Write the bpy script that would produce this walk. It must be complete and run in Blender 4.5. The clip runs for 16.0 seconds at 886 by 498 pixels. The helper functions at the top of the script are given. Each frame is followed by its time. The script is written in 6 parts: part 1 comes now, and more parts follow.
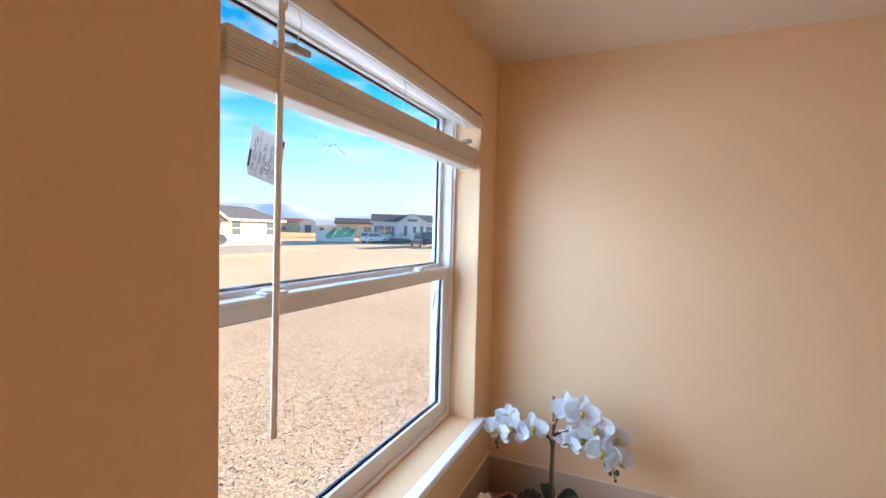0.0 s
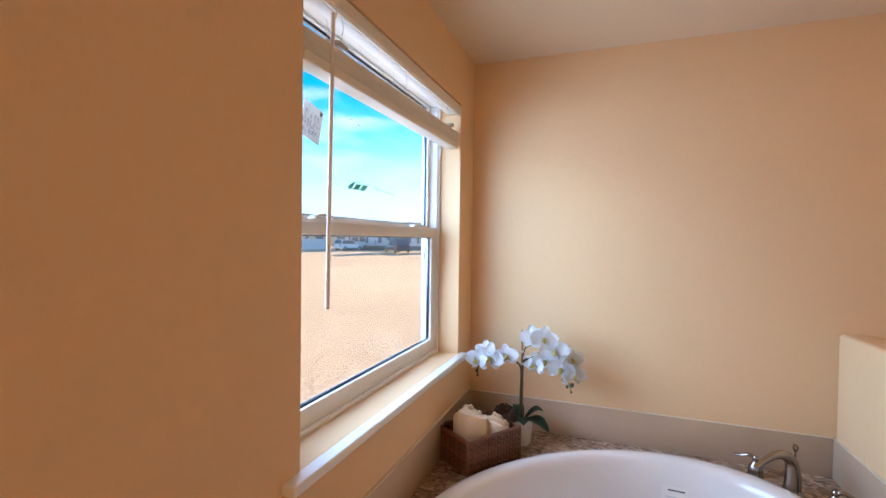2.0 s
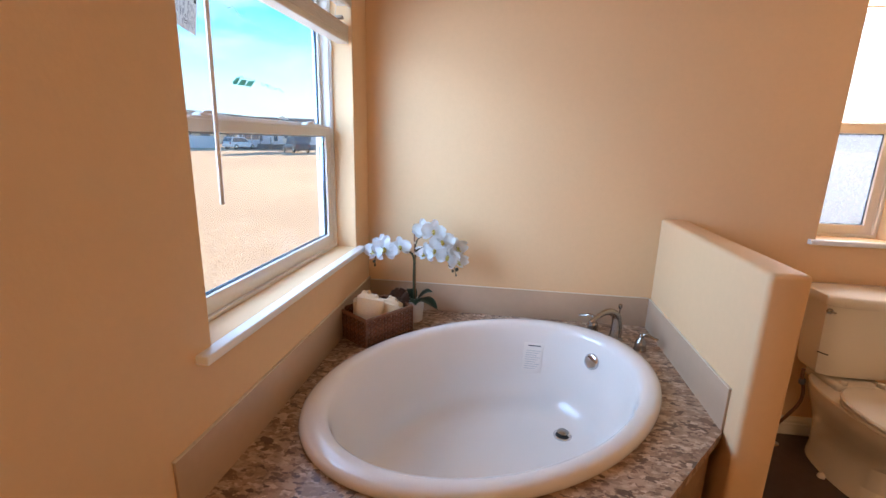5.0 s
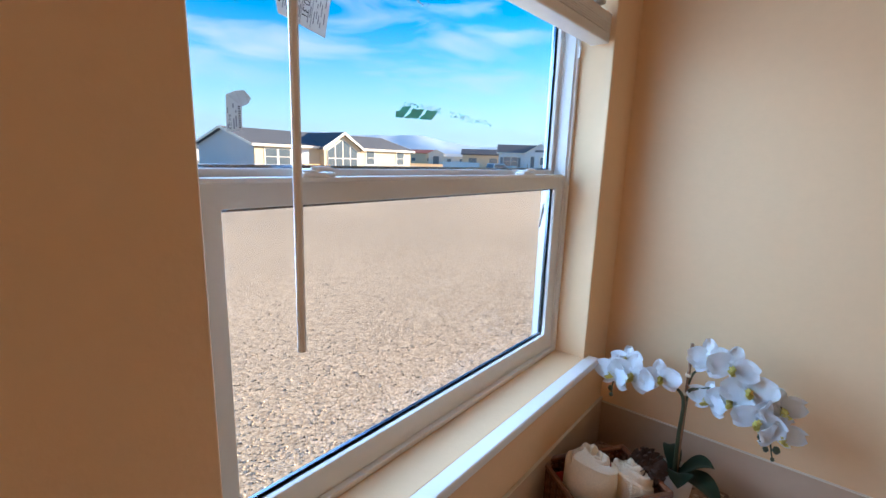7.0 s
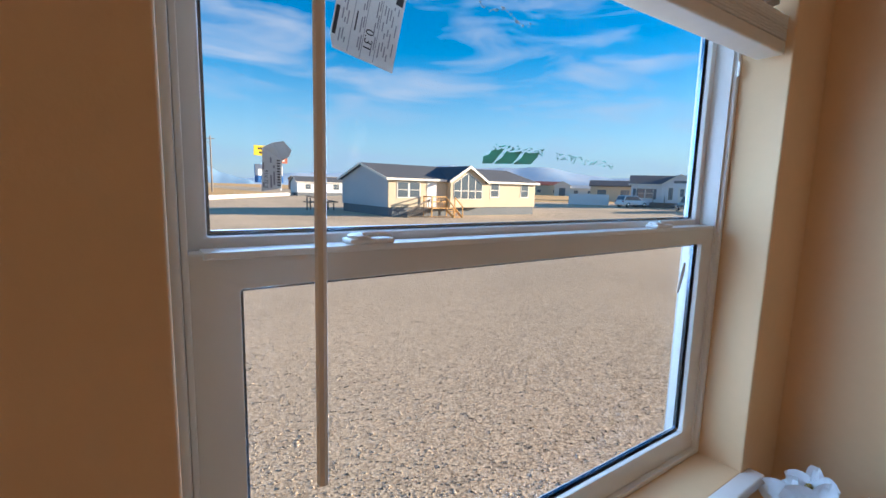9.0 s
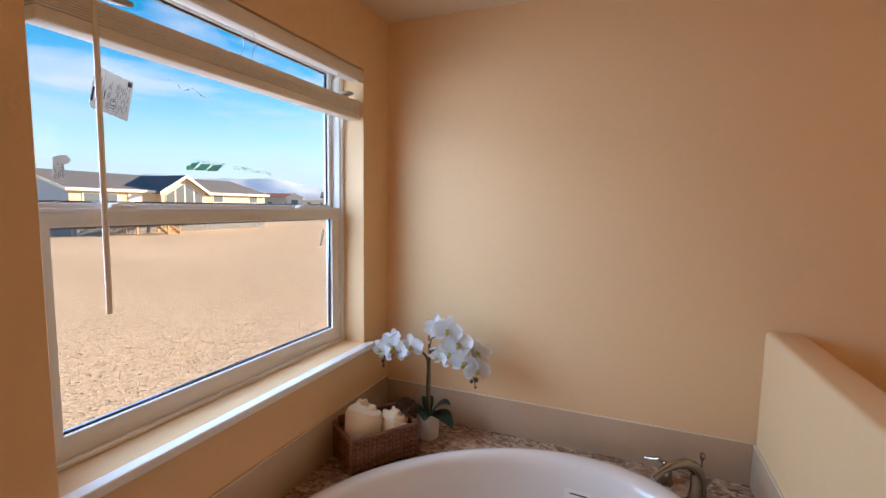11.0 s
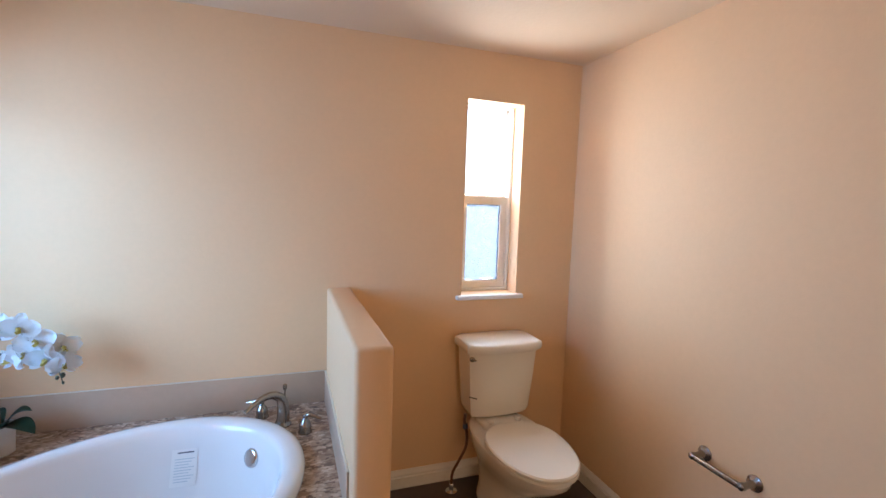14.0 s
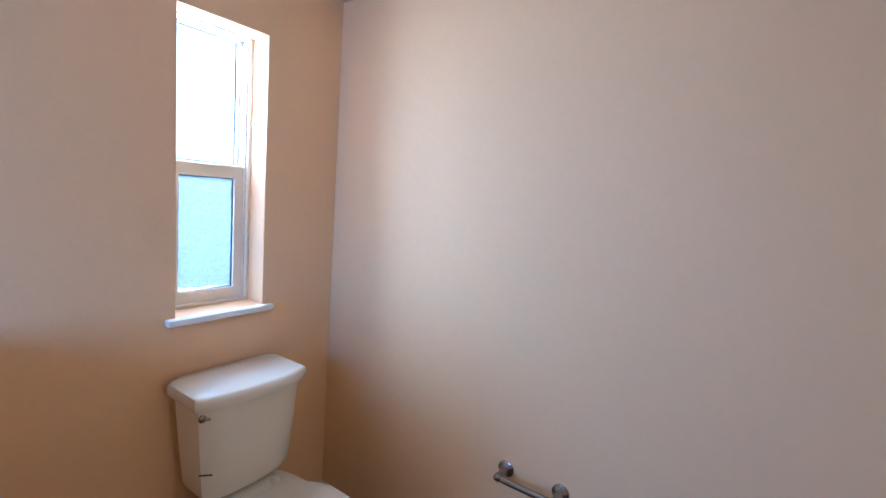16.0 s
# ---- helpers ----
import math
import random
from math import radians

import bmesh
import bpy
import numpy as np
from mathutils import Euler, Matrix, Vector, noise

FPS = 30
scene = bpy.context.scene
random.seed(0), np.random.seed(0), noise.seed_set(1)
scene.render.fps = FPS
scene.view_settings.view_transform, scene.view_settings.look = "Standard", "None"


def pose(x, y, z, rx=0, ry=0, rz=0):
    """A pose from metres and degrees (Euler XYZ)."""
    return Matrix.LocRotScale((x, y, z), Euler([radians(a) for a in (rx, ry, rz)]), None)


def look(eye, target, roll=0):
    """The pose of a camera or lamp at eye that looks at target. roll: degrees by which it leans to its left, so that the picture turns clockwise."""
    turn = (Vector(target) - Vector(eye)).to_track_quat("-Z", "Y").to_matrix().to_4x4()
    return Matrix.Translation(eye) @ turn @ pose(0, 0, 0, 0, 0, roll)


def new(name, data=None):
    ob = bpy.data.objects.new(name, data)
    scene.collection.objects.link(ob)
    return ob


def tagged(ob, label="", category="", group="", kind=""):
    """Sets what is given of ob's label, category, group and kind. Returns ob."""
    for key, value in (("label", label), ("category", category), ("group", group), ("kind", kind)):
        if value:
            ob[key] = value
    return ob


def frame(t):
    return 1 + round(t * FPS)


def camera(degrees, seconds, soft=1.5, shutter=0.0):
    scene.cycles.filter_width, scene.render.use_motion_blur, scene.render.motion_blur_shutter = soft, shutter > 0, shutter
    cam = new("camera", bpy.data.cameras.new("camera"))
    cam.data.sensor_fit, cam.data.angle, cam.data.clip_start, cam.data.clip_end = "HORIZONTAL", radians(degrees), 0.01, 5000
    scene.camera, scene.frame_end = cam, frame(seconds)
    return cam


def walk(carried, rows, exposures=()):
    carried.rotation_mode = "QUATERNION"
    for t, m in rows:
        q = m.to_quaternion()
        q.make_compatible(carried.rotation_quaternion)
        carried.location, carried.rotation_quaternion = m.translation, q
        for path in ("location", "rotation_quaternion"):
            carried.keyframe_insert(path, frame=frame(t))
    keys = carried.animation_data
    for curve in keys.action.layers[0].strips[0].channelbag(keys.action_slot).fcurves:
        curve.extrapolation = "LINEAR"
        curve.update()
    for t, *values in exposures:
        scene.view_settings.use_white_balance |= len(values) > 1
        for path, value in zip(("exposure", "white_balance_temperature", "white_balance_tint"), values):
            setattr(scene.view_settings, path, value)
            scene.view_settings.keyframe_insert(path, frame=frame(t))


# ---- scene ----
cam = camera(89.6, 16.0)
PATH = [
    (0, (0.53, 0.367, 1.601), (-0.269, 2.199, 1.523), 1.4),
    (0.5, (0.595, 0.307, 1.543), (-0.214, 2.135, 1.47), 1.6),
    (1, (0.664, 0.177, 1.489), (-0.132, 2.01, 1.428), 1.7),
    (1.5, (0.701, 0.071, 1.456), (-0.085, 1.91, 1.412), 1.5),
    (2, (0.624, 0.002, 1.419), (-0.069, 1.878, 1.377), 0.8),
    (2.5, (0.647, -0.075, 1.381), (0.166, 1.864, 1.285), 0.9),
    (3, (0.715, -0.137, 1.344), (0.402, 1.822, 1.084), 1.4),
    (3.2, (0.748, -0.187, 1.33), (0.457, 1.767, 1.014), 1.4),
    (5.3, (0.698, -0.108, 1.449), (0.427, 1.817, 0.978), 1.5),
    (5.5, (0.668, -0.01, 1.464), (0.352, 1.909, 0.998), 1.3),
    (6, (0.594, 0.211, 1.468), (0.068, 2.085, 1.01), 1.4),
    (6.5, (0.577, 0.417, 1.495), (-0.297, 2.166, 1.071), 2.1),
    (7, (0.472, 0.622, 1.501), (-0.769, 2.141, 1.11), 1.8),
    (7.5, (0.334, 0.795, 1.525), (-1.132, 2.116, 1.2), 2.1),
    (8, (0.267, 0.854, 1.554), (-1.32, 2.039, 1.273), 1.7),
    (8.2, (0.258, 0.867, 1.554), (-1.371, 1.995, 1.281), 1.5),
    (10.3, (0.863, 0.505, 1.506), (-0.709, 1.725, 1.305), 1.1),
    (10.5, (0.938, 0.454, 1.516), (-0.444, 1.887, 1.318), 1.0),
    (11, (1.0, 0.331, 1.487), (0.25, 2.174, 1.295), 0.9),
    (11.5, (1.042, 0.214, 1.475), (0.706, 2.176, 1.289), 1.1),
    (12, (1.126, 0.103, 1.488), (1.049, 2.093, 1.312), 1.2),
    (12.5, (1.206, -0.008, 1.498), (1.315, 1.981, 1.321), 1.2),
    (13, (1.26, -0.052, 1.496), (1.557, 1.918, 1.315), 1.3),
    (13.5, (1.29, -0.056, 1.493), (1.772, 1.877, 1.305), 1.6),
    (14, (1.285, -0.036, 1.489), (1.941, 1.844, 1.295), 1.9),
    (14.5, (1.27, 0.101, 1.482), (2.143, 1.889, 1.281), 2.3),
    (15, (1.241, 0.23, 1.473), (2.39, 1.853, 1.261), 2.8),
    (15.5, (1.35, 0.375, 1.464), (2.74, 1.796, 1.241), 3.4),
    (16, (1.452, 0.575, 1.485), (3.087, 1.705, 1.26), 4.2),
]
EXPOSURES = [(0, 2.2, 6350, 16), (3.2, 2.4, 6300, 16), (5.3, 2.4, 6250, 16), (6.5, 2.05, 5950, 14), (7.5, 1.6, 5600, 10), (8.2, 1.32, 5450, 9),
             (10.3, 1.45, 6850, 18), (11, 1.9, 7050, 19), (12, 2.4, 6650, 17), (13, 2.6, 5900, 12), (14, 2.5, 5100, 8), (14.5, 2.5, 4850, 5), (16, 2.45, 4050, 3)]
walk(cam, [(t, look(eye, target, roll)) for t, eye, target, roll in PATH], EXPOSURES)

# ---- world, sun, window light, exposure ----
SUN_DIR = Vector((0.43, 0.885, 0.23)).normalized()      # towards the sun
world = bpy.data.worlds.new("sky")
scene.world = world
world.use_nodes = True
wn, wl = world.node_tree.nodes, world.node_tree.links
wn.clear()
w_out, w_bg, w_sky = wn.new("ShaderNodeOutputWorld"), wn.new("ShaderNodeBackground"), wn.new("ShaderNodeTexSky")
w_sky.sky_type, w_sky.sun_disc = "NISHITA", False
w_sky.sun_elevation = math.asin(SUN_DIR.z)
w_sky.sun_rotation = math.atan2(SUN_DIR.x, SUN_DIR.y)
w_sky.air_density, w_sky.dust_density, w_sky.ozone_density = 1.0, 0.15, 2.0
w_co, w_map, w_noise, w_ramp, w_mix = (wn.new("ShaderNodeTexCoord"), wn.new("ShaderNodeMapping"), wn.new("ShaderNodeTexNoise"),
                                       wn.new("ShaderNodeValToRGB"), wn.new("ShaderNodeMix"))
w_map.inputs["Scale"].default_value = (1.5, 1.5, 7.0)
w_noise.inputs["Scale"].default_value, w_noise.inputs["Detail"].default_value, w_noise.inputs["Roughness"].default_value = 2.2, 8.0, 0.55
w_noise.inputs["Distortion"].default_value = 0.6
w_ramp.color_ramp.elements[0].position, w_ramp.color_ramp.elements[1].position = 0.47, 0.74
w_ramp.color_ramp.elements[1].color = (0.85, 0.85, 0.85, 1)
w_mix.data_type = "RGBA"
w_mix.inputs[7].default_value = (3.0, 3.3, 3.7, 1)
wl.new(w_co.outputs["Generated"], w_map.inputs["Vector"])
wl.new(w_map.outputs["Vector"], w_noise.inputs["Vector"])
wl.new(w_noise.outputs["Fac"], w_ramp.inputs["Fac"])
wl.new(w_ramp.outputs["Color"], w_mix.inputs[0])
w_hsv = wn.new("ShaderNodeHueSaturation")
w_hsv.inputs["Saturation"].default_value = 1.65
wl.new(w_sky.outputs["Color"], w_hsv.inputs["Color"])
wl.new(w_hsv.outputs["Color"], w_mix.inputs[6])
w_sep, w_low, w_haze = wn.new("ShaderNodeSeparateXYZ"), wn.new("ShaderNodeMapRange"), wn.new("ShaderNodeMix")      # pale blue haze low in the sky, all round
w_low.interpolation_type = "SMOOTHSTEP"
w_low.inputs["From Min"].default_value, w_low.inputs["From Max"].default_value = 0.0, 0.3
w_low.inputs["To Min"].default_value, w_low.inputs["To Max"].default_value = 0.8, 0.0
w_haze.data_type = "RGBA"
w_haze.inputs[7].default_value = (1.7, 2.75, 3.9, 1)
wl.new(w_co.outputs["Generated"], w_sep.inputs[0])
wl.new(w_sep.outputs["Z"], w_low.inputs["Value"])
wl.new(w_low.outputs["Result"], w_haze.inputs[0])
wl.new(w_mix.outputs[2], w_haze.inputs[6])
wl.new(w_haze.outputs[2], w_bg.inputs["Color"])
w_bg.inputs["Strength"].default_value = 0.08
wl.new(w_bg.outputs["Background"], w_out.inputs["Surface"])

sun = new("sun", bpy.data.lights.new("sun", "SUN"))
sun.data.energy, sun.data.angle, sun.data.color = 5.0, radians(0.6), (1.0, 0.80, 0.55)
sun.matrix_world = look((0, 0, 30), Vector((0, 0, 30)) - SUN_DIR)


def window_light(name, eye, target, size_x, size_y, watts, colour, spread=180):
    lamp = new(name, bpy.data.lights.new(name, "AREA"))
    lamp.data.shape, lamp.data.size, lamp.data.size_y, lamp.data.energy, lamp.data.color = "RECTANGLE", size_x, size_y, watts, colour
    lamp.data.spread = radians(spread)
    lamp.matrix_world = look(eye, target)
    return lamp


window_light("window_light_north", (2.312, 2.35, 1.53), (2.312, 0, 1.3), 0.3, 1.0, 4.0, (1.0, 0.95, 0.9))
window_light("sky_light_west", (-0.55, 1.25, 1.56), (0.9, 1.92, 1.12), 1.0, 0.85, 4.2, (0.42, 0.66, 1.0), 130)
window_light("window_light_west", (-0.098, 1.374, 1.345), (3, 1.374, 1.1), 0.98, 0.78, 1.5, (0.44, 0.67, 1.0), 172)
# warm fill lamp added behind the camera, in a doorway that is only assumed
window_light("unseen_doorway_fill", (1.98, -1.74, 1.05), (1.7, 2, 1.05), 0.8, 1.9, 2.1, (1.0, 0.68, 0.36))

# ---- materials ----
def material(name, colour, rough=0.5, metal=0.0, vary=0.0, vary_scale=3.0, grain=0.0, grain_scale=60.0, bump=0.0, bump_scale=120.0,
             second=None, coat=0.0, random_value=0.0, spec=0.5, sheen=0.0):
    """A Principled material with stains at a large scale, grain at a small one, and relief."""
    m = bpy.data.materials.new(name)
    m.use_nodes = True
    n, l = m.node_tree.nodes, m.node_tree.links
    b = n["Principled BSDF"]
    b.inputs["Base Color"].default_value = (*colour, 1)
    b.inputs["Roughness"].default_value, b.inputs["Metallic"].default_value = rough, metal
    b.inputs["Coat Weight"].default_value, b.inputs["Specular IOR Level"].default_value = coat, spec
    b.inputs["Sheen Weight"].default_value = sheen
    co = n.new("ShaderNodeTexCoord")
    last = None
    if vary or grain:
        for amount, scale, detail in ((vary, vary_scale, 5), (grain, grain_scale, 3)):
            if not amount:
                continue
            tex, mix = n.new("ShaderNodeTexNoise"), n.new("ShaderNodeMix")
            tex.inputs["Scale"].default_value, tex.inputs["Detail"].default_value = scale, detail
            l.new(co.outputs["Object"], tex.inputs["Vector"])
            ramp = n.new("ShaderNodeMapRange")
            ramp.inputs["From Min"].default_value, ramp.inputs["From Max"].default_value = 0.35, 0.65
            ramp.inputs["To Max"].default_value = amount
            l.new(tex.outputs["Fac"], ramp.inputs["Value"])
            mix.data_type = "RGBA"
            dark = second if second else tuple(c * 0.45 for c in colour)
            if last:
                l.new(last, mix.inputs[6])
            else:
                mix.inputs[6].default_value = (*colour, 1)
            mix.inputs[7].default_value = (*dark, 1)
            l.new(ramp.outputs["Result"], mix.inputs[0])
            last = mix.outputs[2]
    if random_value:
        info, hsv, mr = n.new("ShaderNodeObjectInfo"), n.new("ShaderNodeHueSaturation"), n.new("ShaderNodeMapRange")
        mr.inputs["To Min"].default_value, mr.inputs["To Max"].default_value = 1 - random_value, 1 + random_value
        l.new(info.outputs["Random"], mr.inputs["Value"])
        l.new(mr.outputs["Result"], hsv.inputs["Value"])
        if last:
            l.new(last, hsv.inputs["Color"])
        else:
            hsv.inputs["Color"].default_value = (*colour, 1)
        last = hsv.outputs["Color"]
    if last:
        l.new(last, b.inputs["Base Color"])
    if bump:
        tex, bp = n.new("ShaderNodeTexNoise"), n.new("ShaderNodeBump")
        tex.inputs["Scale"].default_value, tex.inputs["Detail"].default_value = bump_scale, 4
        bp.inputs["Strength"].default_value, bp.inputs["Distance"].default_value = bump, 0.004
        l.new(co.outputs["Object"], tex.inputs["Vector"])
        l.new(tex.outputs["Fac"], bp.inputs["Height"])
        l.new(bp.outputs["Normal"], b.inputs["Normal"])
    return m


def glass_material(name, rough=0.0, tint=(1, 1, 1), bump=0.0):
    """Thin pane: clear passage with a mirror sheen at grazing angles."""
    m = bpy.data.materials.new(name)
    m.use_nodes = True
    n, l = m.node_tree.nodes, m.node_tree.links
    n.clear()
    out, clear, gloss, mix, face, power = (n.new("ShaderNodeOutputMaterial"), n.new("ShaderNodeBsdfTransparent"), n.new("ShaderNodeBsdfGlossy"),
                                           n.new("ShaderNodeMixShader"), n.new("ShaderNodeLayerWeight"), n.new("ShaderNodeMath"))
    clear.inputs["Color"].default_value = (*tint, 1)
    gloss.inputs["Roughness"].default_value = rough
    power.operation = "MULTIPLY_ADD"
    cube = n.new("ShaderNodeMath")
    cube.operation = "POWER"
    cube.inputs[1].default_value = 5.0
    power.inputs[1].default_value, power.inputs[2].default_value = 0.5, 0.01
    l.new(face.outputs["Facing"], cube.inputs[0])
    l.new(cube.outputs[0], power.inputs[0])
    l.new(power.outputs[0], mix.inputs[0])
    l.new(clear.outputs[0], mix.inputs[1])
    l.new(gloss.outputs[0], mix.inputs[2])
    l.new(mix.outputs[0], out.inputs["Surface"])
    return m


def frosted_material(name):
    m = bpy.data.materials.new(name)
    m.use_nodes = True
    n, l = m.node_tree.nodes, m.node_tree.links
    n.clear()
    out, trans, clear, mix = n.new("ShaderNodeOutputMaterial"), n.new("ShaderNodeBsdfTranslucent"), n.new("ShaderNodeBsdfTransparent"), n.new("ShaderNodeMixShader")
    co, vor, ramp = n.new("ShaderNodeTexCoord"), n.new("ShaderNodeTexVoronoi"), n.new("ShaderNodeMapRange")
    vor.inputs["Scale"].default_value = 90
    ramp.inputs["From Max"].default_value, ramp.inputs["To Min"].default_value, ramp.inputs["To Max"].default_value = 0.7, 0.2, 0.75
    l.new(co.outputs["Object"], vor.inputs["Vector"])
    l.new(vor.outputs["Distance"], ramp.inputs["Value"])
    l.new(ramp.outputs["Result"], mix.inputs[0])
    trans.inputs["Color"].default_value = (0.07, 0.09, 0.12, 1)
    clear.inputs["Color"].default_value = (0.50, 0.49, 0.50, 1)
    l.new(trans.outputs[0], mix.inputs[1])
    l.new(clear.outputs[0], mix.inputs[2])
    l.new(mix.outputs[0], out.inputs["Surface"])
    return m


def screen_material(name):
    m = bpy.data.materials.new(name)
    m.use_nodes = True
    n, l = m.node_tree.nodes, m.node_tree.links
    n.clear()
    out, dif, clear, mix = n.new("ShaderNodeOutputMaterial"), n.new("ShaderNodeBsdfDiffuse"), n.new("ShaderNodeBsdfTransparent"), n.new("ShaderNodeMixShader")
    dif.inputs["Color"].default_value = (0.35, 0.35, 0.35, 1)
    mix.inputs[0].default_value = 0.1
    l.new(clear.outputs[0], mix.inputs[1])
    l.new(dif.outputs[0], mix.inputs[2])
    l.new(mix.outputs[0], out.inputs["Surface"])
    return m


def paper_material(name, low=(0.72, 0.72, 0.70, 1), high=(0.84, 0.84, 0.82, 1)):
    """Paper or film that lets some light through."""
    m = bpy.data.materials.new(name)
    m.use_nodes = True
    n, l = m.node_tree.nodes, m.node_tree.links
    n.clear()
    out, dif, back, mix, tex, ramp = (n.new("ShaderNodeOutputMaterial"), n.new("ShaderNodeBsdfDiffuse"), n.new("ShaderNodeBsdfTranslucent"), n.new("ShaderNodeMixShader"),
                                      n.new("ShaderNodeTexNoise"), n.new("ShaderNodeValToRGB"))
    tex.inputs["Scale"].default_value = 40
    ramp.color_ramp.elements[0].color, ramp.color_ramp.elements[1].color = low, high
    l.new(tex.outputs["Fac"], ramp.inputs["Fac"])
    l.new(ramp.outputs["Color"], dif.inputs["Color"])
    l.new(ramp.outputs["Color"], back.inputs["Color"])
    mix.inputs[0].default_value = 0.22
    l.new(dif.outputs[0], mix.inputs[1])
    l.new(back.outputs[0], mix.inputs[2])
    l.new(mix.outputs[0], out.inputs["Surface"])
    return m


def flake_material(name):
    """Stone-look laminate: ragged brown, tan and cream flakes of several sizes over a mottled brown ground."""
    m = bpy.data.materials.new(name)
    m.use_nodes = True
    n, l = m.node_tree.nodes, m.node_tree.links
    b = n["Principled BSDF"]
    co, mp = n.new("ShaderNodeTexCoord"), n.new("ShaderNodeMapping")
    mp.inputs["Scale"].default_value, mp.inputs["Rotation"].default_value = (1.0, 1.7, 1.0), (0, 0, 0.7)
    l.new(co.outputs["Object"], mp.inputs["Vector"])
    last = None
    heights = []
    for scale, warp_scale, warp, lo, hi in ((25, 30, 0.06, 0.0, 1.0), (58, 70, 0.026, 0.45, 0.6)):
        w, add, vor, sep, ramp = n.new("ShaderNodeTexNoise"), n.new("ShaderNodeMix"), n.new("ShaderNodeTexVoronoi"), n.new("ShaderNodeSeparateColor"), n.new("ShaderNodeValToRGB")
        w.inputs["Scale"].default_value, w.inputs["Detail"].default_value = warp_scale, 5
        add.data_type, add.blend_type = "RGBA", "ADD"
        add.inputs[0].default_value = warp
        l.new(mp.outputs["Vector"], w.inputs["Vector"])
        l.new(mp.outputs["Vector"], add.inputs[6])
        l.new(w.outputs["Color"], add.inputs[7])
        vor.inputs["Scale"].default_value = scale
        l.new(add.outputs[2], vor.inputs["Vector"])
        l.new(vor.outputs["Color"], sep.inputs[0])
        r = ramp.color_ramp
        r.elements[0].color, r.elements[1].color = (0.10, 0.05, 0.028, 1), (0.66, 0.50, 0.36, 1)
        for p, c in ((0.2, (0.24, 0.13, 0.075, 1)), (0.5, (0.40, 0.255, 0.16, 1)), (0.8, (0.52, 0.36, 0.24, 1))):
            r.elements.new(p).color = c
        l.new(sep.outputs[0], ramp.inputs["Fac"])
        heights.append(vor.outputs["Distance"])
        if last is None:
            last = ramp.outputs["Color"]
        else:
            mr, mix = n.new("ShaderNodeMapRange"), n.new("ShaderNodeMix")
            mr.inputs["From Min"].default_value, mr.inputs["From Max"].default_value = lo, hi
            l.new(sep.outputs[1], mr.inputs["Value"])
            mix.data_type = "RGBA"
            l.new(mr.outputs["Result"], mix.inputs[0])
            l.new(last, mix.inputs[6])
            l.new(ramp.outputs["Color"], mix.inputs[7])
            last = mix.outputs[2]
    blot, mr, mul = n.new("ShaderNodeTexNoise"), n.new("ShaderNodeMapRange"), n.new("ShaderNodeMix")
    blot.inputs["Scale"].default_value, blot.inputs["Detail"].default_value = 45, 6
    mr.inputs["From Min"].default_value, mr.inputs["From Max"].default_value, mr.inputs["To Max"].default_value = 0.5, 0.72, 0.6
    l.new(co.outputs["Object"], blot.inputs["Vector"])
    l.new(blot.outputs["Fac"], mr.inputs["Value"])
    mul.data_type = "RGBA"
    l.new(mr.outputs["Result"], mul.inputs[0])
    l.new(last, mul.inputs[6])
    mul.inputs[7].default_value = (0.17, 0.10, 0.06, 1)
    l.new(mul.outputs[2], b.inputs["Base Color"])
    bp = n.new("ShaderNodeBump")
    bp.inputs["Strength"].default_value, bp.inputs["Distance"].default_value = 0.3, 0.002
    l.new(heights[0], bp.inputs["Height"])
    l.new(bp.outputs["Normal"], b.inputs["Normal"])
    b.inputs["Roughness"].default_value = 0.32
    return m


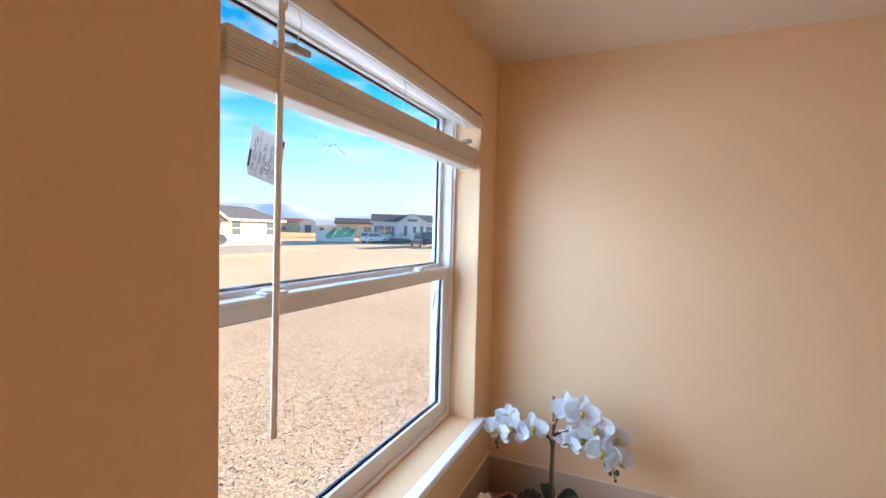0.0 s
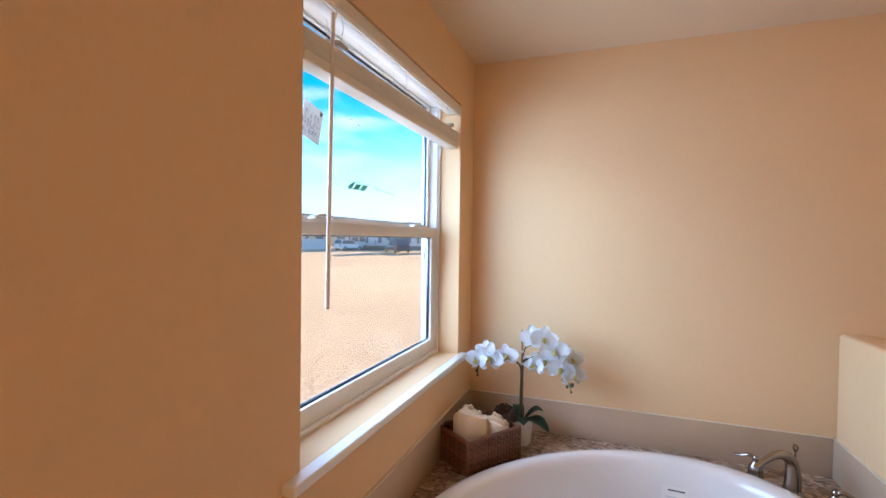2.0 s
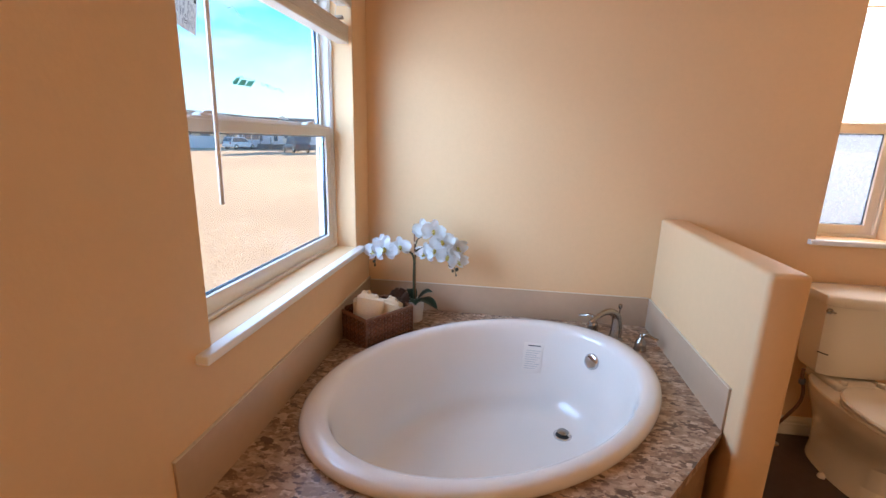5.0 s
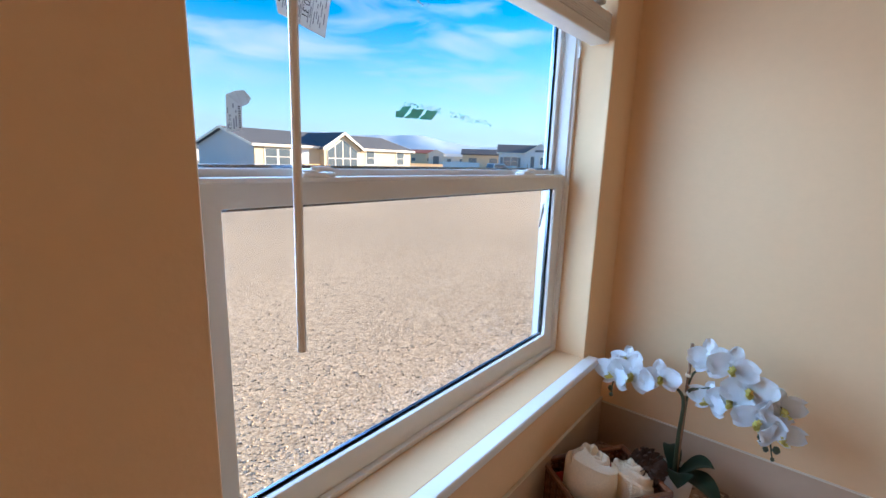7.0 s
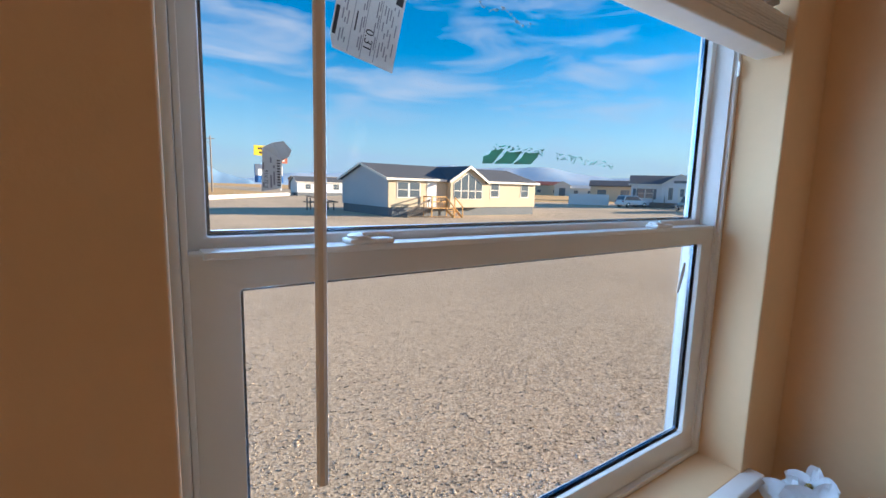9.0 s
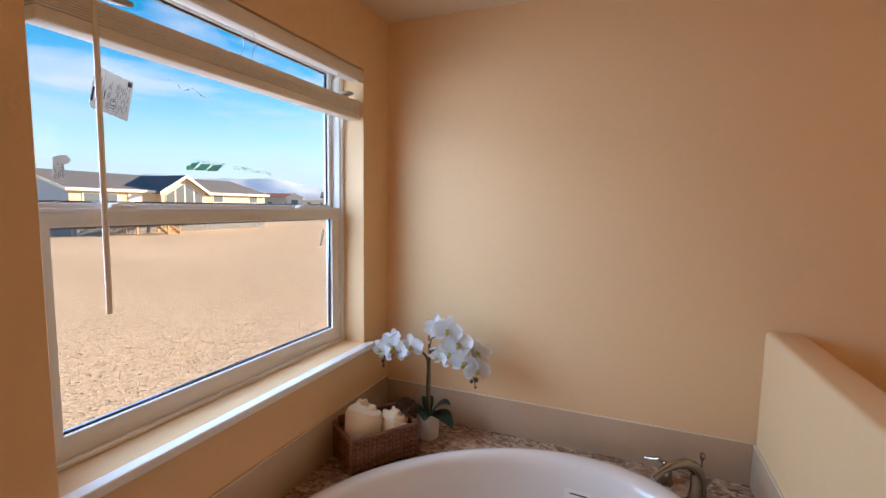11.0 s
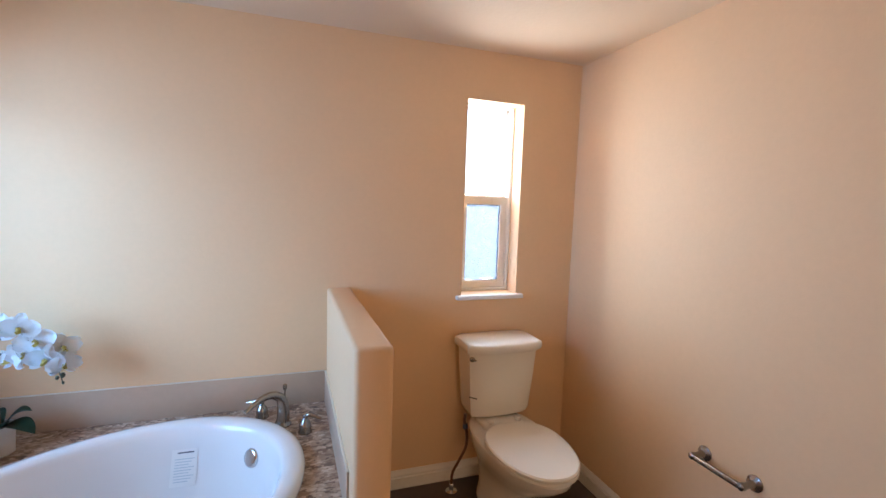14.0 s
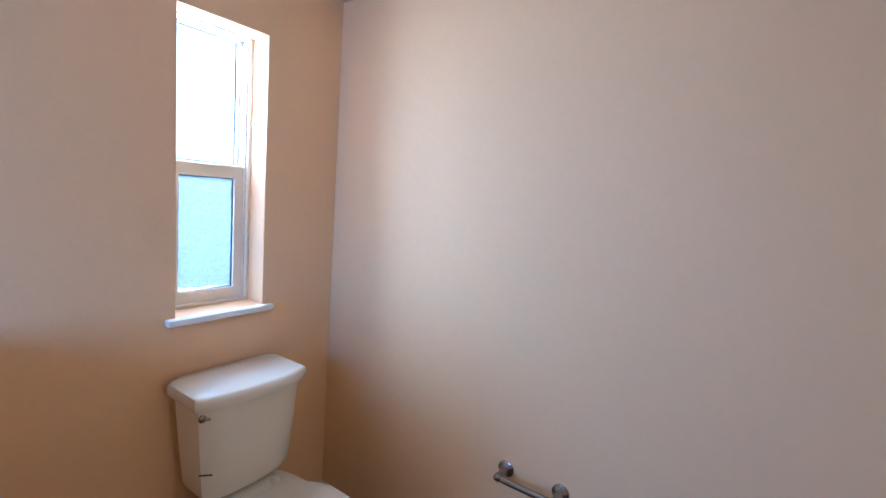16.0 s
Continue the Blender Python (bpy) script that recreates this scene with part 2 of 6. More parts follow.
def gravel_material(name):
    """Pale packed gravel: pebbles at two sizes over dusty earth, with broad worn patches."""
    m = bpy.data.materials.new(name)
    m.use_nodes = True
    n, l = m.node_tree.nodes, m.node_tree.links
    b = n["Principled BSDF"]
    co = n.new("ShaderNodeTexCoord")
    peb, fine, broad = n.new("ShaderNodeTexVoronoi"), n.new("ShaderNodeTexNoise"), n.new("ShaderNodeTexNoise")
    peb.inputs["Scale"].default_value = 52
    fine.inputs["Scale"].default_value, fine.inputs["Detail"].default_value = 14, 12
    broad.inputs["Scale"].default_value, broad.inputs["Detail"].default_value = 0.12, 6
    for t in (peb, fine, broad):
        l.new(co.outputs["Object"], t.inputs["Vector"])
    sep, r1, r2, mix, hsv = n.new("ShaderNodeSeparateColor"), n.new("ShaderNodeValToRGB"), n.new("ShaderNodeValToRGB"), n.new("ShaderNodeMix"), n.new("ShaderNodeMix")
    l.new(peb.outputs["Color"], sep.inputs[0])
    l.new(sep.outputs[1], r1.inputs["Fac"])
    r1.color_ramp.elements[0].color, r1.color_ramp.elements[1].color = (0.08, 0.055, 0.035, 1), (0.92, 0.74, 0.52, 1)
    l.new(fine.outputs["Fac"], r2.inputs["Fac"])
    r2.color_ramp.elements[0].position, r2.color_ramp.elements[1].position = 0.35, 0.7
    r2.color_ramp.elements[0].color, r2.color_ramp.elements[1].color = (0.42, 0.315, 0.215, 1), (0.84, 0.655, 0.465, 1)
    mix.data_type = hsv.data_type = "RGBA"
    mix.inputs[0].default_value = 0.3
    l.new(r1.outputs["Color"], mix.inputs[6])
    l.new(r2.outputs["Color"], mix.inputs[7])
    mr = n.new("ShaderNodeMapRange")
    mr.inputs["From Min"].default_value, mr.inputs["From Max"].default_value, mr.inputs["To Max"].default_value = 0.4, 0.65, 0.45
    l.new(broad.outputs["Fac"], mr.inputs["Value"])
    l.new(mr.outputs["Result"], hsv.inputs[0])
    l.new(mix.outputs[2], hsv.inputs[6])
    hsv.inputs[7].default_value = (0.78, 0.605, 0.415, 1)
    l.new(hsv.outputs[2], b.inputs["Base Color"])
    bp = n.new("ShaderNodeBump")
    bp.inputs["Strength"].default_value, bp.inputs["Distance"].default_value = 0.25, 0.006
    l.new(peb.outputs["Distance"], bp.inputs["Height"])
    l.new(bp.outputs["Normal"], b.inputs["Normal"])
    b.inputs["Roughness"].default_value = 0.95
    b.inputs["Specular IOR Level"].default_value = 0.1
    return m


M_WALL = material("wall_paint", (0.80, 0.53, 0.288), 0.62, vary=0.06, vary_scale=1.3, grain=0.03, grain_scale=40, bump=0.12, bump_scale=95, spec=0.35)
M_CEIL = material("ceiling_paint", (0.76, 0.58, 0.38), 0.8, vary=0.05, vary_scale=1.0, bump=0.3, bump_scale=60, spec=0.2)
M_TRIM = material("cream_trim_paint", (0.82, 0.76, 0.66), 0.38, vary=0.05, grain=0.02, bump=0.03)
M_WHITE_TRIM = material("white_trim_paint", (0.84, 0.82, 0.78), 0.35, vary=0.05, grain=0.02, bump=0.03)
M_VINYL = material("window_vinyl", (0.78, 0.74, 0.68), 0.35, vary=0.05, grain=0.02)
M_GASKET = material("dark_gasket", (0.16, 0.15, 0.15), 0.5)
M_SPACER = material("blue_grey_spacer", (0.22, 0.28, 0.37), 0.2, metal=1.0)
M_GLASS = glass_material("window_glass")
M_FROST = frosted_material("obscure_glass")
M_SCREEN = screen_material("insect_screen_mesh")
M_PANEL = material("taupe_splash_panel", (0.54, 0.375, 0.245), 0.33, vary=0.12, vary_scale=2.5, grain=0.06, grain_scale=30, bump=0.02)
M_CAULK = material("cream_caulk", (0.72, 0.62, 0.48), 0.5)
M_FLAKE = flake_material("stone_flake_laminate")
M_OAK = material("oak_apron", (0.42, 0.25, 0.12), 0.45, vary=0.4, vary_scale=6, grain=0.2, grain_scale=50)
M_ACRYLIC = material("white_acrylic", (0.82, 0.745, 0.67), 0.12, vary=0.03, vary_scale=2, coat=0.4)
M_CHINA = material("bisque_china", (0.83, 0.79, 0.71), 0.1, vary=0.02, coat=0.5)
M_SEAT = material("bisque_seat_plastic", (0.82, 0.78, 0.70), 0.22, vary=0.02)
M_NICKEL = material("brushed_nickel", (0.36, 0.32, 0.28), 0.26, metal=1.0, grain=0.15, grain_scale=200)
M_CHROME = material("chrome", (0.7, 0.7, 0.72), 0.1, metal=1.0)
M_DRAIN_SHADE = material("drain_shade", (0.03, 0.028, 0.025), 0.6)
M_PAPER = paper_material("white_label_paper")
M_INK = material("black_ink", (0.03, 0.03, 0.035), 0.6)
M_GREYINK = material("grey_ink", (0.33, 0.33, 0.35), 0.6)
M_LABEL = material("glossy_label_paper", (0.82, 0.75, 0.67), 0.3, vary=0.08, vary_scale=20, second=(0.7, 0.6, 0.45))
M_FAINTINK = material("faint_grey_ink", (0.55, 0.53, 0.5), 0.6)
M_DECAL = paper_material("green_decal_film", (0.16, 0.58, 0.48, 1), (0.28, 0.70, 0.58, 1))
M_WICKER = material("brown_wicker", (0.19, 0.068, 0.027), 0.4, grain=0.5, grain_scale=70, random_value=0.35, coat=0.2)
M_LINER = material("red_cloth_liner", (0.36, 0.02, 0.02), 0.85, grain=0.3, grain_scale=120)
M_TOWEL = material("cream_terry_towel", (0.86, 0.68, 0.45), 0.95, grain=0.15, grain_scale=180, bump=0.8, bump_scale=350, sheen=0.3)
M_CONE = material("pinecone_brown", (0.075, 0.038, 0.024), 0.9, grain=0.5, grain_scale=60, spec=0.15)
M_POT = material("white_marbled_ceramic", (0.76, 0.73, 0.69), 0.3, vary=0.35, vary_scale=14, second=(0.5, 0.46, 0.42))
M_STEM = material("orchid_stem", (0.05, 0.055, 0.022), 0.5, vary=0.3, vary_scale=20)
M_STAKE = material("bamboo_stake", (0.32, 0.17, 0.09), 0.6, grain=0.3)
M_LEAF = material("orchid_leaf", (0.022, 0.055, 0.03), 0.35, vary=0.3, vary_scale=15)
M_PETAL = material("white_silk_petal", (0.88, 0.87, 0.86), 0.7, vary=0.08, vary_scale=30, second=(0.75, 0.72, 0.6), sheen=0.2)
M_LIP = material("yellow_flower_throat", (0.75, 0.6, 0.15), 0.6)
M_TIE = material("raffia_tie", (0.7, 0.55, 0.36), 0.8)
M_BLIND = material("cream_faux_wood", (0.80, 0.73, 0.63), 0.42, vary=0.05, grain=0.05, grain_scale=40)
# darker copy of the blind's cream, with the shade put into the colour
M_SHADED_SLAT = material("shadowed_slat_wood", (0.45, 0.36, 0.27), 0.5, grain=0.2)
M_WAND = material("wand_plastic", (0.78, 0.70, 0.60), 0.25)
M_CORD = material("blind_cord", (0.6, 0.58, 0.55), 0.8)
M_FLOOR = material("dark_slate_vinyl", (0.10, 0.07, 0.06), 0.4, vary=0.5, vary_scale=3, grain=0.3, grain_scale=25, bump=0.05)
M_BRAID = material("braided_hose", (0.22, 0.11, 0.07), 0.35, metal=0.6, grain=0.5, grain_scale=300)

# ---- builders ----
origins = {}


def thing(name, base, label, category, group="", kind=""):
    e = new(name)
    e.location = base
    e.empty_display_size = 0.05
    origins[e.name] = Vector(base)
    return tagged(e, label, category, group, kind)


def part(name, bm, mat, parent=None, label="", smooth=True):
    """Links a bmesh in world coordinates as one mesh object, under parent if given."""
    off = origins.get(parent.name, Vector()) if parent else Vector()
    bmesh.ops.translate(bm, verts=bm.verts, vec=-off)
    me = bpy.data.meshes.new(name)
    bm.to_mesh(me)
    bm.free()
    me.materials.append(mat)
    if smooth:
        me.polygons.foreach_set("use_smooth", [True] * len(me.polygons))
        me.set_sharp_from_angle(angle=radians(38))
    ob = new(name, me)
    if parent:
        ob.parent = parent
        origins[ob.name] = off
    if label:
        ob["label"] = label
    return ob


def structure(name, bm, mat, label, smooth=True, category="wall"):
    return tagged(part(name, bm, mat, None, "", smooth), label, category, kind="structure")


def box(x0, x1, y0, y1, z0, z1, bevel=0.0, seg=2, bm=None):
    bm = bm or bmesh.new()
    made = bmesh.ops.create_cube(bm, size=1.0)["verts"]
    bmesh.ops.scale(bm, verts=made, vec=(x1 - x0, y1 - y0, z1 - z0))
    bmesh.ops.translate(bm, verts=made, vec=((x0 + x1) / 2, (y0 + y1) / 2, (z0 + z1) / 2))
    if bevel:
        edges = list({e for v in made for e in v.link_edges})
        bmesh.ops.bevel(bm, geom=edges, offset=bevel, segments=seg, affect="EDGES", profile=0.5)
    return bm


def turned(bm, m):
    bmesh.ops.transform(bm, matrix=m, verts=bm.verts)
    return bm


def lathe(profile, seg=32, m=None, bm=None, sx=1.0, sy=1.0):
    """Turns (radius, z) pairs about z; m places the result."""
    bm = bm or bmesh.new()
    rings, made = [], []
    for r, z in profile:
        if r < 1e-6:
            v = bm.verts.new((0, 0, z))
            rings.append([v] * seg)
            made.append(v)
        else:
            ring = [bm.verts.new((sx * r * math.cos(2 * math.pi * i / seg), sy * r * math.sin(2 * math.pi * i / seg), z)) for i in range(seg)]
            rings.append(ring)
            made += ring
    for a, b in zip(rings, rings[1:]):
        for i in range(seg):
            q = []
            for v in (a[i], a[(i + 1) % seg], b[(i + 1) % seg], b[i]):
                if v not in q:
                    q.append(v)
            if len(q) > 2:
                bm.faces.new(q)
    if m is not None:
        bmesh.ops.transform(bm, matrix=m, verts=made)
    return bm


def smooth_path(points, steps=8):
    """Catmull-Rom through points."""
    p = [Vector(q) for q in points]
    p = [2 * p[0] - p[1]] + p + [2 * p[-1] - p[-2]]
    out = []
    for i in range(1, len(p) - 2):
        for s in range(steps):
            t = s / steps
            a, b, c, d = p[i - 1], p[i], p[i + 1], p[i + 2]
            out.append(0.5 * (2 * b + (c - a) * t + (2 * a - 5 * b + 4 * c - d) * t * t + (3 * b - a - 3 * c + d) * t ** 3))
    out.append(p[-2])
    return out


def tube(points, radius, seg=10, bm=None, flat=1.0):
    """A round rod along points; radius is a number or a function of 0..1."""
    bm = bm or bmesh.new()
    pts = [Vector(q) for q in points]
    rings = []
    side = None
    for i, q in enumerate(pts):
        d = (pts[min(i + 1, len(pts) - 1)] - pts[max(i - 1, 0)]).normalized()
        if side is None:
            side = d.orthogonal().normalized()
        side = (side - d * side.dot(d)).normalized()
        up = d.cross(side)
        r = radius(i / (len(pts) - 1)) if callable(radius) else radius
        rings.append([bm.verts.new(q + r * (math.cos(2 * math.pi * k / seg) * side + flat * math.sin(2 * math.pi * k / seg) * up)) for k in range(seg)])
    for a, b in zip(rings, rings[1:]):
        for k in range(seg):
            bm.faces.new((a[k], a[(k + 1) % seg], b[(k + 1) % seg], b[k]))
    bm.faces.new(rings[0][::-1])
    bm.faces.new(rings[-1])
    return bm


def wall_with_hole(axis, front, back, a0, a1, z0, z1, hole=None, bevel=0.005):
    """A wall slab between two planes of x or y; hole is (a0, a1, z0, z1). The room-side arrises of the hole are rounded."""
    bm = bmesh.new()

    def at(d, a, z):
        return (d, a, z) if axis == "x" else (a, d, z)
    if not hole:
        lo, hi = sorted((front, back))
        return box(lo, hi, a0, a1, z0, z1) if axis == "x" else box(a0, a1, lo, hi, z0, z1)
    outer = ((a0, z0), (a1, z0), (a1, z1), (a0, z1))
    inner = ((hole[0], hole[2]), (hole[1], hole[2]), (hole[1], hole[3]), (hole[0], hole[3]))
    vs = {}
    for d in (front, back):
        vs[d] = [bm.verts.new(at(d, *q)) for q in outer], [bm.verts.new(at(d, *q)) for q in inner]
    for d in (front, back):
        o, i = vs[d]
        for k in range(4):
            bm.faces.new((o[k], o[(k + 1) % 4], i[(k + 1) % 4], i[k]))
    for which in (0, 1):
        f, b = vs[front][which], vs[back][which]
        for k in range(4):
            bm.faces.new((f[k], f[(k + 1) % 4], b[(k + 1) % 4], b[k]))
    bmesh.ops.recalc_face_normals(bm, faces=bm.faces)
    ring = vs[front][1]
    edges = [e for e in bm.edges if e.verts[0] in ring and e.verts[1] in ring]
    bmesh.ops.bevel(bm, geom=edges, offset=bevel, segments=4, affect="EDGES", profile=0.5)
    return bm


def extruded(outline, z0, z1, bevel=0.0, axis="z", seg=2):
    """A prism over an outline of (a, b) pairs; axis tells the way it is pushed."""
    bm = bmesh.new()

    def at(a, b, d):
        return {"z": (a, b, d), "y": (a, d, b), "x": (d, a, b)}[axis]
    lo = [bm.verts.new(at(a, b, z0)) for a, b in outline]
    hi = [bm.verts.new(at(a, b, z1)) for a, b in outline]
    bm.faces.new(lo[::-1])
    bm.faces.new(hi)
    for k in range(len(lo)):
        j = (k + 1) % len(lo)
        bm.faces.new((lo[k], lo[j], hi[j], hi[k]))
    bmesh.ops.recalc_face_normals(bm, faces=bm.faces)
    if bevel:
        bmesh.ops.bevel(bm, geom=list(bm.edges), offset=bevel, segments=seg, affect="EDGES", profile=0.5)
    return bm


def writing(name, text, size, m, mat, parent, label=""):
    """Flat letters of the built-in font as a mesh; m places them, letters in its xy plane."""
    cu = bpy.data.curves.new(name, "FONT")
    cu.body, cu.size, cu.align_x, cu.align_y = text, size, "CENTER", "CENTER"
    tmp = bpy.data.objects.new(name, cu)
    scene.collection.objects.link(tmp)
    me = bpy.data.meshes.new_from_object(tmp.evaluated_get(bpy.context.evaluated_depsgraph_get()))
    bpy.data.objects.remove(tmp)
    bm = bmesh.new()
    bm.from_mesh(me)
    turned(bm, m)
    return part(name, bm, mat, parent, label, smooth=False)

# ---- the room ----
XW, YN, XE, YS, H = -0.008, 2.128, 2.82, -1.7, 2.28
GROUND = -0.9
W1 = (0.818, 1.930, 0.900, 2.030)      # west window opening: y0, y1, z0, z1
W2 = (2.152, 2.472, 1.020, 2.034)      # north window opening: x0, x1, z0, z1
T = 0.19
structure("wall_west", wall_with_hole("x", XW, XW - T, YS - T, YN + T, GROUND, H + 0.12, W1), M_WALL, "warm beige painted drywall wall with a rounded window opening")
structure("wall_north", wall_with_hole("y", YN, YN + T, XW, XE, GROUND, H + 0.12, W2), M_WALL, "warm beige painted drywall wall with a narrow window opening")
structure("wall_east", wall_with_hole("x", XE, XE + T, YS - T, YN + T, GROUND, H + 0.12), M_WALL, "plain warm beige painted drywall wall")
DOOR = (1.55, 2.41, 0.001, 2.04)       # assumed doorway behind, never in view: x0, x1, z0, z1
structure("wall_south", wall_with_hole("y", YS, YS - T, XW, XE, -0.12, H + 0.12, DOOR), M_WALL, "warm beige painted drywall wall with an assumed, unseen doorway")
# unseen hall, added to close off the assumed doorway
structure("hall_floor", box(XW, XE, YS - 2.2, YS, -0.24, -0.001), M_FLOOR, "dark brown slate-look vinyl floor", category="floor")
structure("hall_ceiling", box(XW, XE, YS - 2.2, YS - T, H, H + 0.12), M_CEIL, "warm off-white textured ceiling", category="ceiling")
structure("hall_wall_south", box(XW, XE, YS - 2.4, YS - 2.2, -0.12, H + 0.12), M_WALL, "plain warm beige painted drywall wall")
structure("hall_wall_west", box(XW - T, XW, YS - 2.4, YS - T, GROUND, H + 0.12), M_WALL, "plain warm beige painted drywall wall")
structure("hall_wall_east", box(XE, XE + T, YS - 2.4, YS - T, GROUND, H + 0.12), M_WALL, "plain warm beige painted drywall wall")
structure("floor", box(XW, XE, YS, YN, -0.12, 0.0), M_FLOOR, "dark brown slate-look vinyl floor", category="floor")
structure("ceiling", box(XW, XE, YS, YN, H, H + 0.12), M_CEIL, "warm off-white textured ceiling", category="ceiling")
structure("half_wall", box(1.460, 1.574, 1.182, YN, 0.0, 1.083, 0.016, 4), M_WALL, "low beige drywall partition with rounded corners beside the tub")


def baseboard(name, bm):
    return structure(name, bm, M_TRIM, "cream painted moulded baseboard", category="baseboard")


def base_profile(front):
    """(depth, z) outline of a moulded skirting of that thickness."""
    return ((0, 0.0), (front, 0.0), (front, 0.058), (front * 0.55, 0.061), (front * 0.55, 0.067), (front * 0.85, 0.071), (front * 0.8, 0.079), (front * 0.35, 0.088), (front * 0.3, 0.097), (0, 0.097))


bm = extruded([(YN - d, z) for d, z in base_profile(0.016)], 1.570, XE, axis="x")
baseboard("baseboard_north", bm)
bm = extruded([(XE - d, z) for d, z in base_profile(0.016)], YS, YN - 0.016, axis="y")
baseboard("baseboard_east", bm)
bm = extruded([(1.570 + d, z) for d, z in base_profile(0.014)], 1.185, YN - 0.016, axis="y")
baseboard("baseboard_partition", bm)


# ---- windows ----
def stool(name, bm, label):
    return structure(name, bm, M_WHITE_TRIM, label, category="window sill")


stool("window_sill_west", box(-0.125, 0.026, 0.755, 1.972, 0.874, 0.899, 0.005, 3), "deep cream painted window stool with a rounded nosing")
stool("window_sill_north", box(2.118, 2.508, 2.100, YN + 0.105, 0.996, 1.0195, 0.005, 3), "narrow cream painted window stool")


def ring(plane, axis, a0, a1, z0, z1, width, depth, bevel=0.003, head=None, foot=None):
    """Four mitred bars round a rectangle, from plane outwards by depth."""
    bm = bmesh.new()

    def at(d, a, z):
        return (d, a, z) if axis == "x" else (a, d, z)
    cs = ((a0, z0), (a1, z0), (a1, z1), (a0, z1))
    head = width if head is None else head
    foot = width if foot is None else foot
    ci = ((a0 + width, z0 + foot), (a1 - width, z0 + foot), (a1 - width, z1 - head), (a0 + width, z1 - head))
    v = {}
    for k, d in enumerate((plane, plane + depth)):
        v[k] = [bm.verts.new(at(d, *q)) for q in cs], [bm.verts.new(at(d, *q)) for q in ci]
    for k in range(4):
        j = (k + 1) % 4
        for f in (0, 1):
            bm.faces.new((v[f][0][k], v[f][0][j], v[f][1][j], v[f][1][k]))
        for w in (0, 1):
            bm.faces.new((v[0][w][k], v[0][w][j], v[1][w][j], v[1][w][k]))
    bmesh.ops.recalc_face_normals(bm, faces=bm.faces)
    if bevel:
        bmesh.ops.bevel(bm, geom=list(bm.edges), offset=bevel, segments=2, affect="EDGES", profile=0.5)
    return bm


def single_hung(name, axis, inward, a0, a1, z0, z1, zm, plane, lower_glass, upper_glass, label, stile, screen, head, up_stile, up_foot):
    """A single-hung vinyl window. plane: room face of the lower sash; inward: the sign of the way into the room along its axis."""
    base = (plane, (a0 + a1) / 2, z0) if axis == "x" else ((a0 + a1) / 2, plane, z0)
    win = thing(name, base, label, "window", kind="structure")
    out = -inward

    def bar(d0, d1, p0, p1, q0, q1, bevel=0.003, bm=None):
        lo, hi = sorted((d0, d1))
        return box(lo, hi, p0, p1, q0, q1, bevel, 2, bm) if axis == "x" else box(p0, p1, lo, hi, q0, q1, bevel, 2, bm)
    part("window_frame", ring(plane + inward * 0.012, axis, a0, a1, z0, z1, 0.014, out * 0.085, head=0.006), M_VINYL, win)
    for a in (a0 + 0.015, a1 - 0.021):
        part("side_track", bar(plane + inward * 0.004, plane + out * 0.05, a, a + 0.006, z0 + 0.03, z1 - 0.03, 0.001), M_VINYL, win)
    lo = part("lower_sash", ring(plane, axis, a0 + 0.012, a1 - 0.012, z0 + 0.012, zm, stile, out * 0.03, head=head), M_VINYL, win)
    up = part("upper_sash", ring(plane + out * 0.034, axis, a0 + 0.018, a1 - 0.014, zm - 0.03, z1 - 0.007, up_stile, out * 0.03, head=0.006, foot=up_foot), M_VINYL, win)
    part("meeting_rail", bar(plane + inward * 0.006, plane + out * 0.03, a0 + 0.034, a1 - 0.034, zm - 0.006, zm + 0.0015, 0.001), M_WHITE_TRIM, lo)
    for sash, d, s0, s1, q0, q1, mat in ((lo, plane + out * 0.012, a0 + 0.012, a1 - 0.012, z0 + 0.012, zm, lower_glass),
                                         (up, plane + out * 0.046, a0 + 0.018, a1 - 0.014, zm - 0.03, z1 - 0.007, upper_glass)):
        w = stile if sash is lo else up_stile
        hd = head if sash is lo else 0.006
        ft = stile if sash is lo else up_foot
        part("gasket", ring(d + inward * 0.002, axis, s0 + w - 0.002, s1 - w + 0.002, q0 + ft - 0.002, q1 - hd + 0.002, 0.002, out * 0.012, 0), M_GASKET, sash)
        part("spacer", ring(d + out * 0.004, axis, s0 + w, s1 - w, q0 + ft, q1 - hd, 0.005, out * 0.006, 0), M_SPACER, sash)
        pane = part("pane", bar(d, d + out * 0.003, s0 + w - 0.001, s1 - w + 0.001, q0 + ft - 0.001, q1 - hd + 0.001, 0), mat, sash, smooth=False)
        pane.visible_shadow = False
    if screen:
        d = plane + out * 0.06
        sc = part("insect_screen", bar(d, d + out * 0.001, a0 + 0.03, a1 - 0.03, z0 + 0.03, zm - 0.02, 0), M_SCREEN, win, "fine grey insect screen", smooth=False)
        sc.visible_shadow = False
    return win, lo


win_w, sash_w = single_hung("window_1", "x", 1, W1[0], W1[1], W1[2], W1[3], 1.468, -0.117, M_GLASS, M_GLASS,
                            "beige vinyl single-hung window overlooking a gravel lot", 0.056, True, 0.040, 0.025, 0.043)
win_n, sash_n = single_hung("window_2", "y", -1, W2[0], W2[1], W2[2], W2[3], 1.548, 2.240, M_FROST, M_GLASS,
                            "narrow beige vinyl window with frosted lower pane and sun glare", 0.046, False, 0.046, 0.020, 0.036)


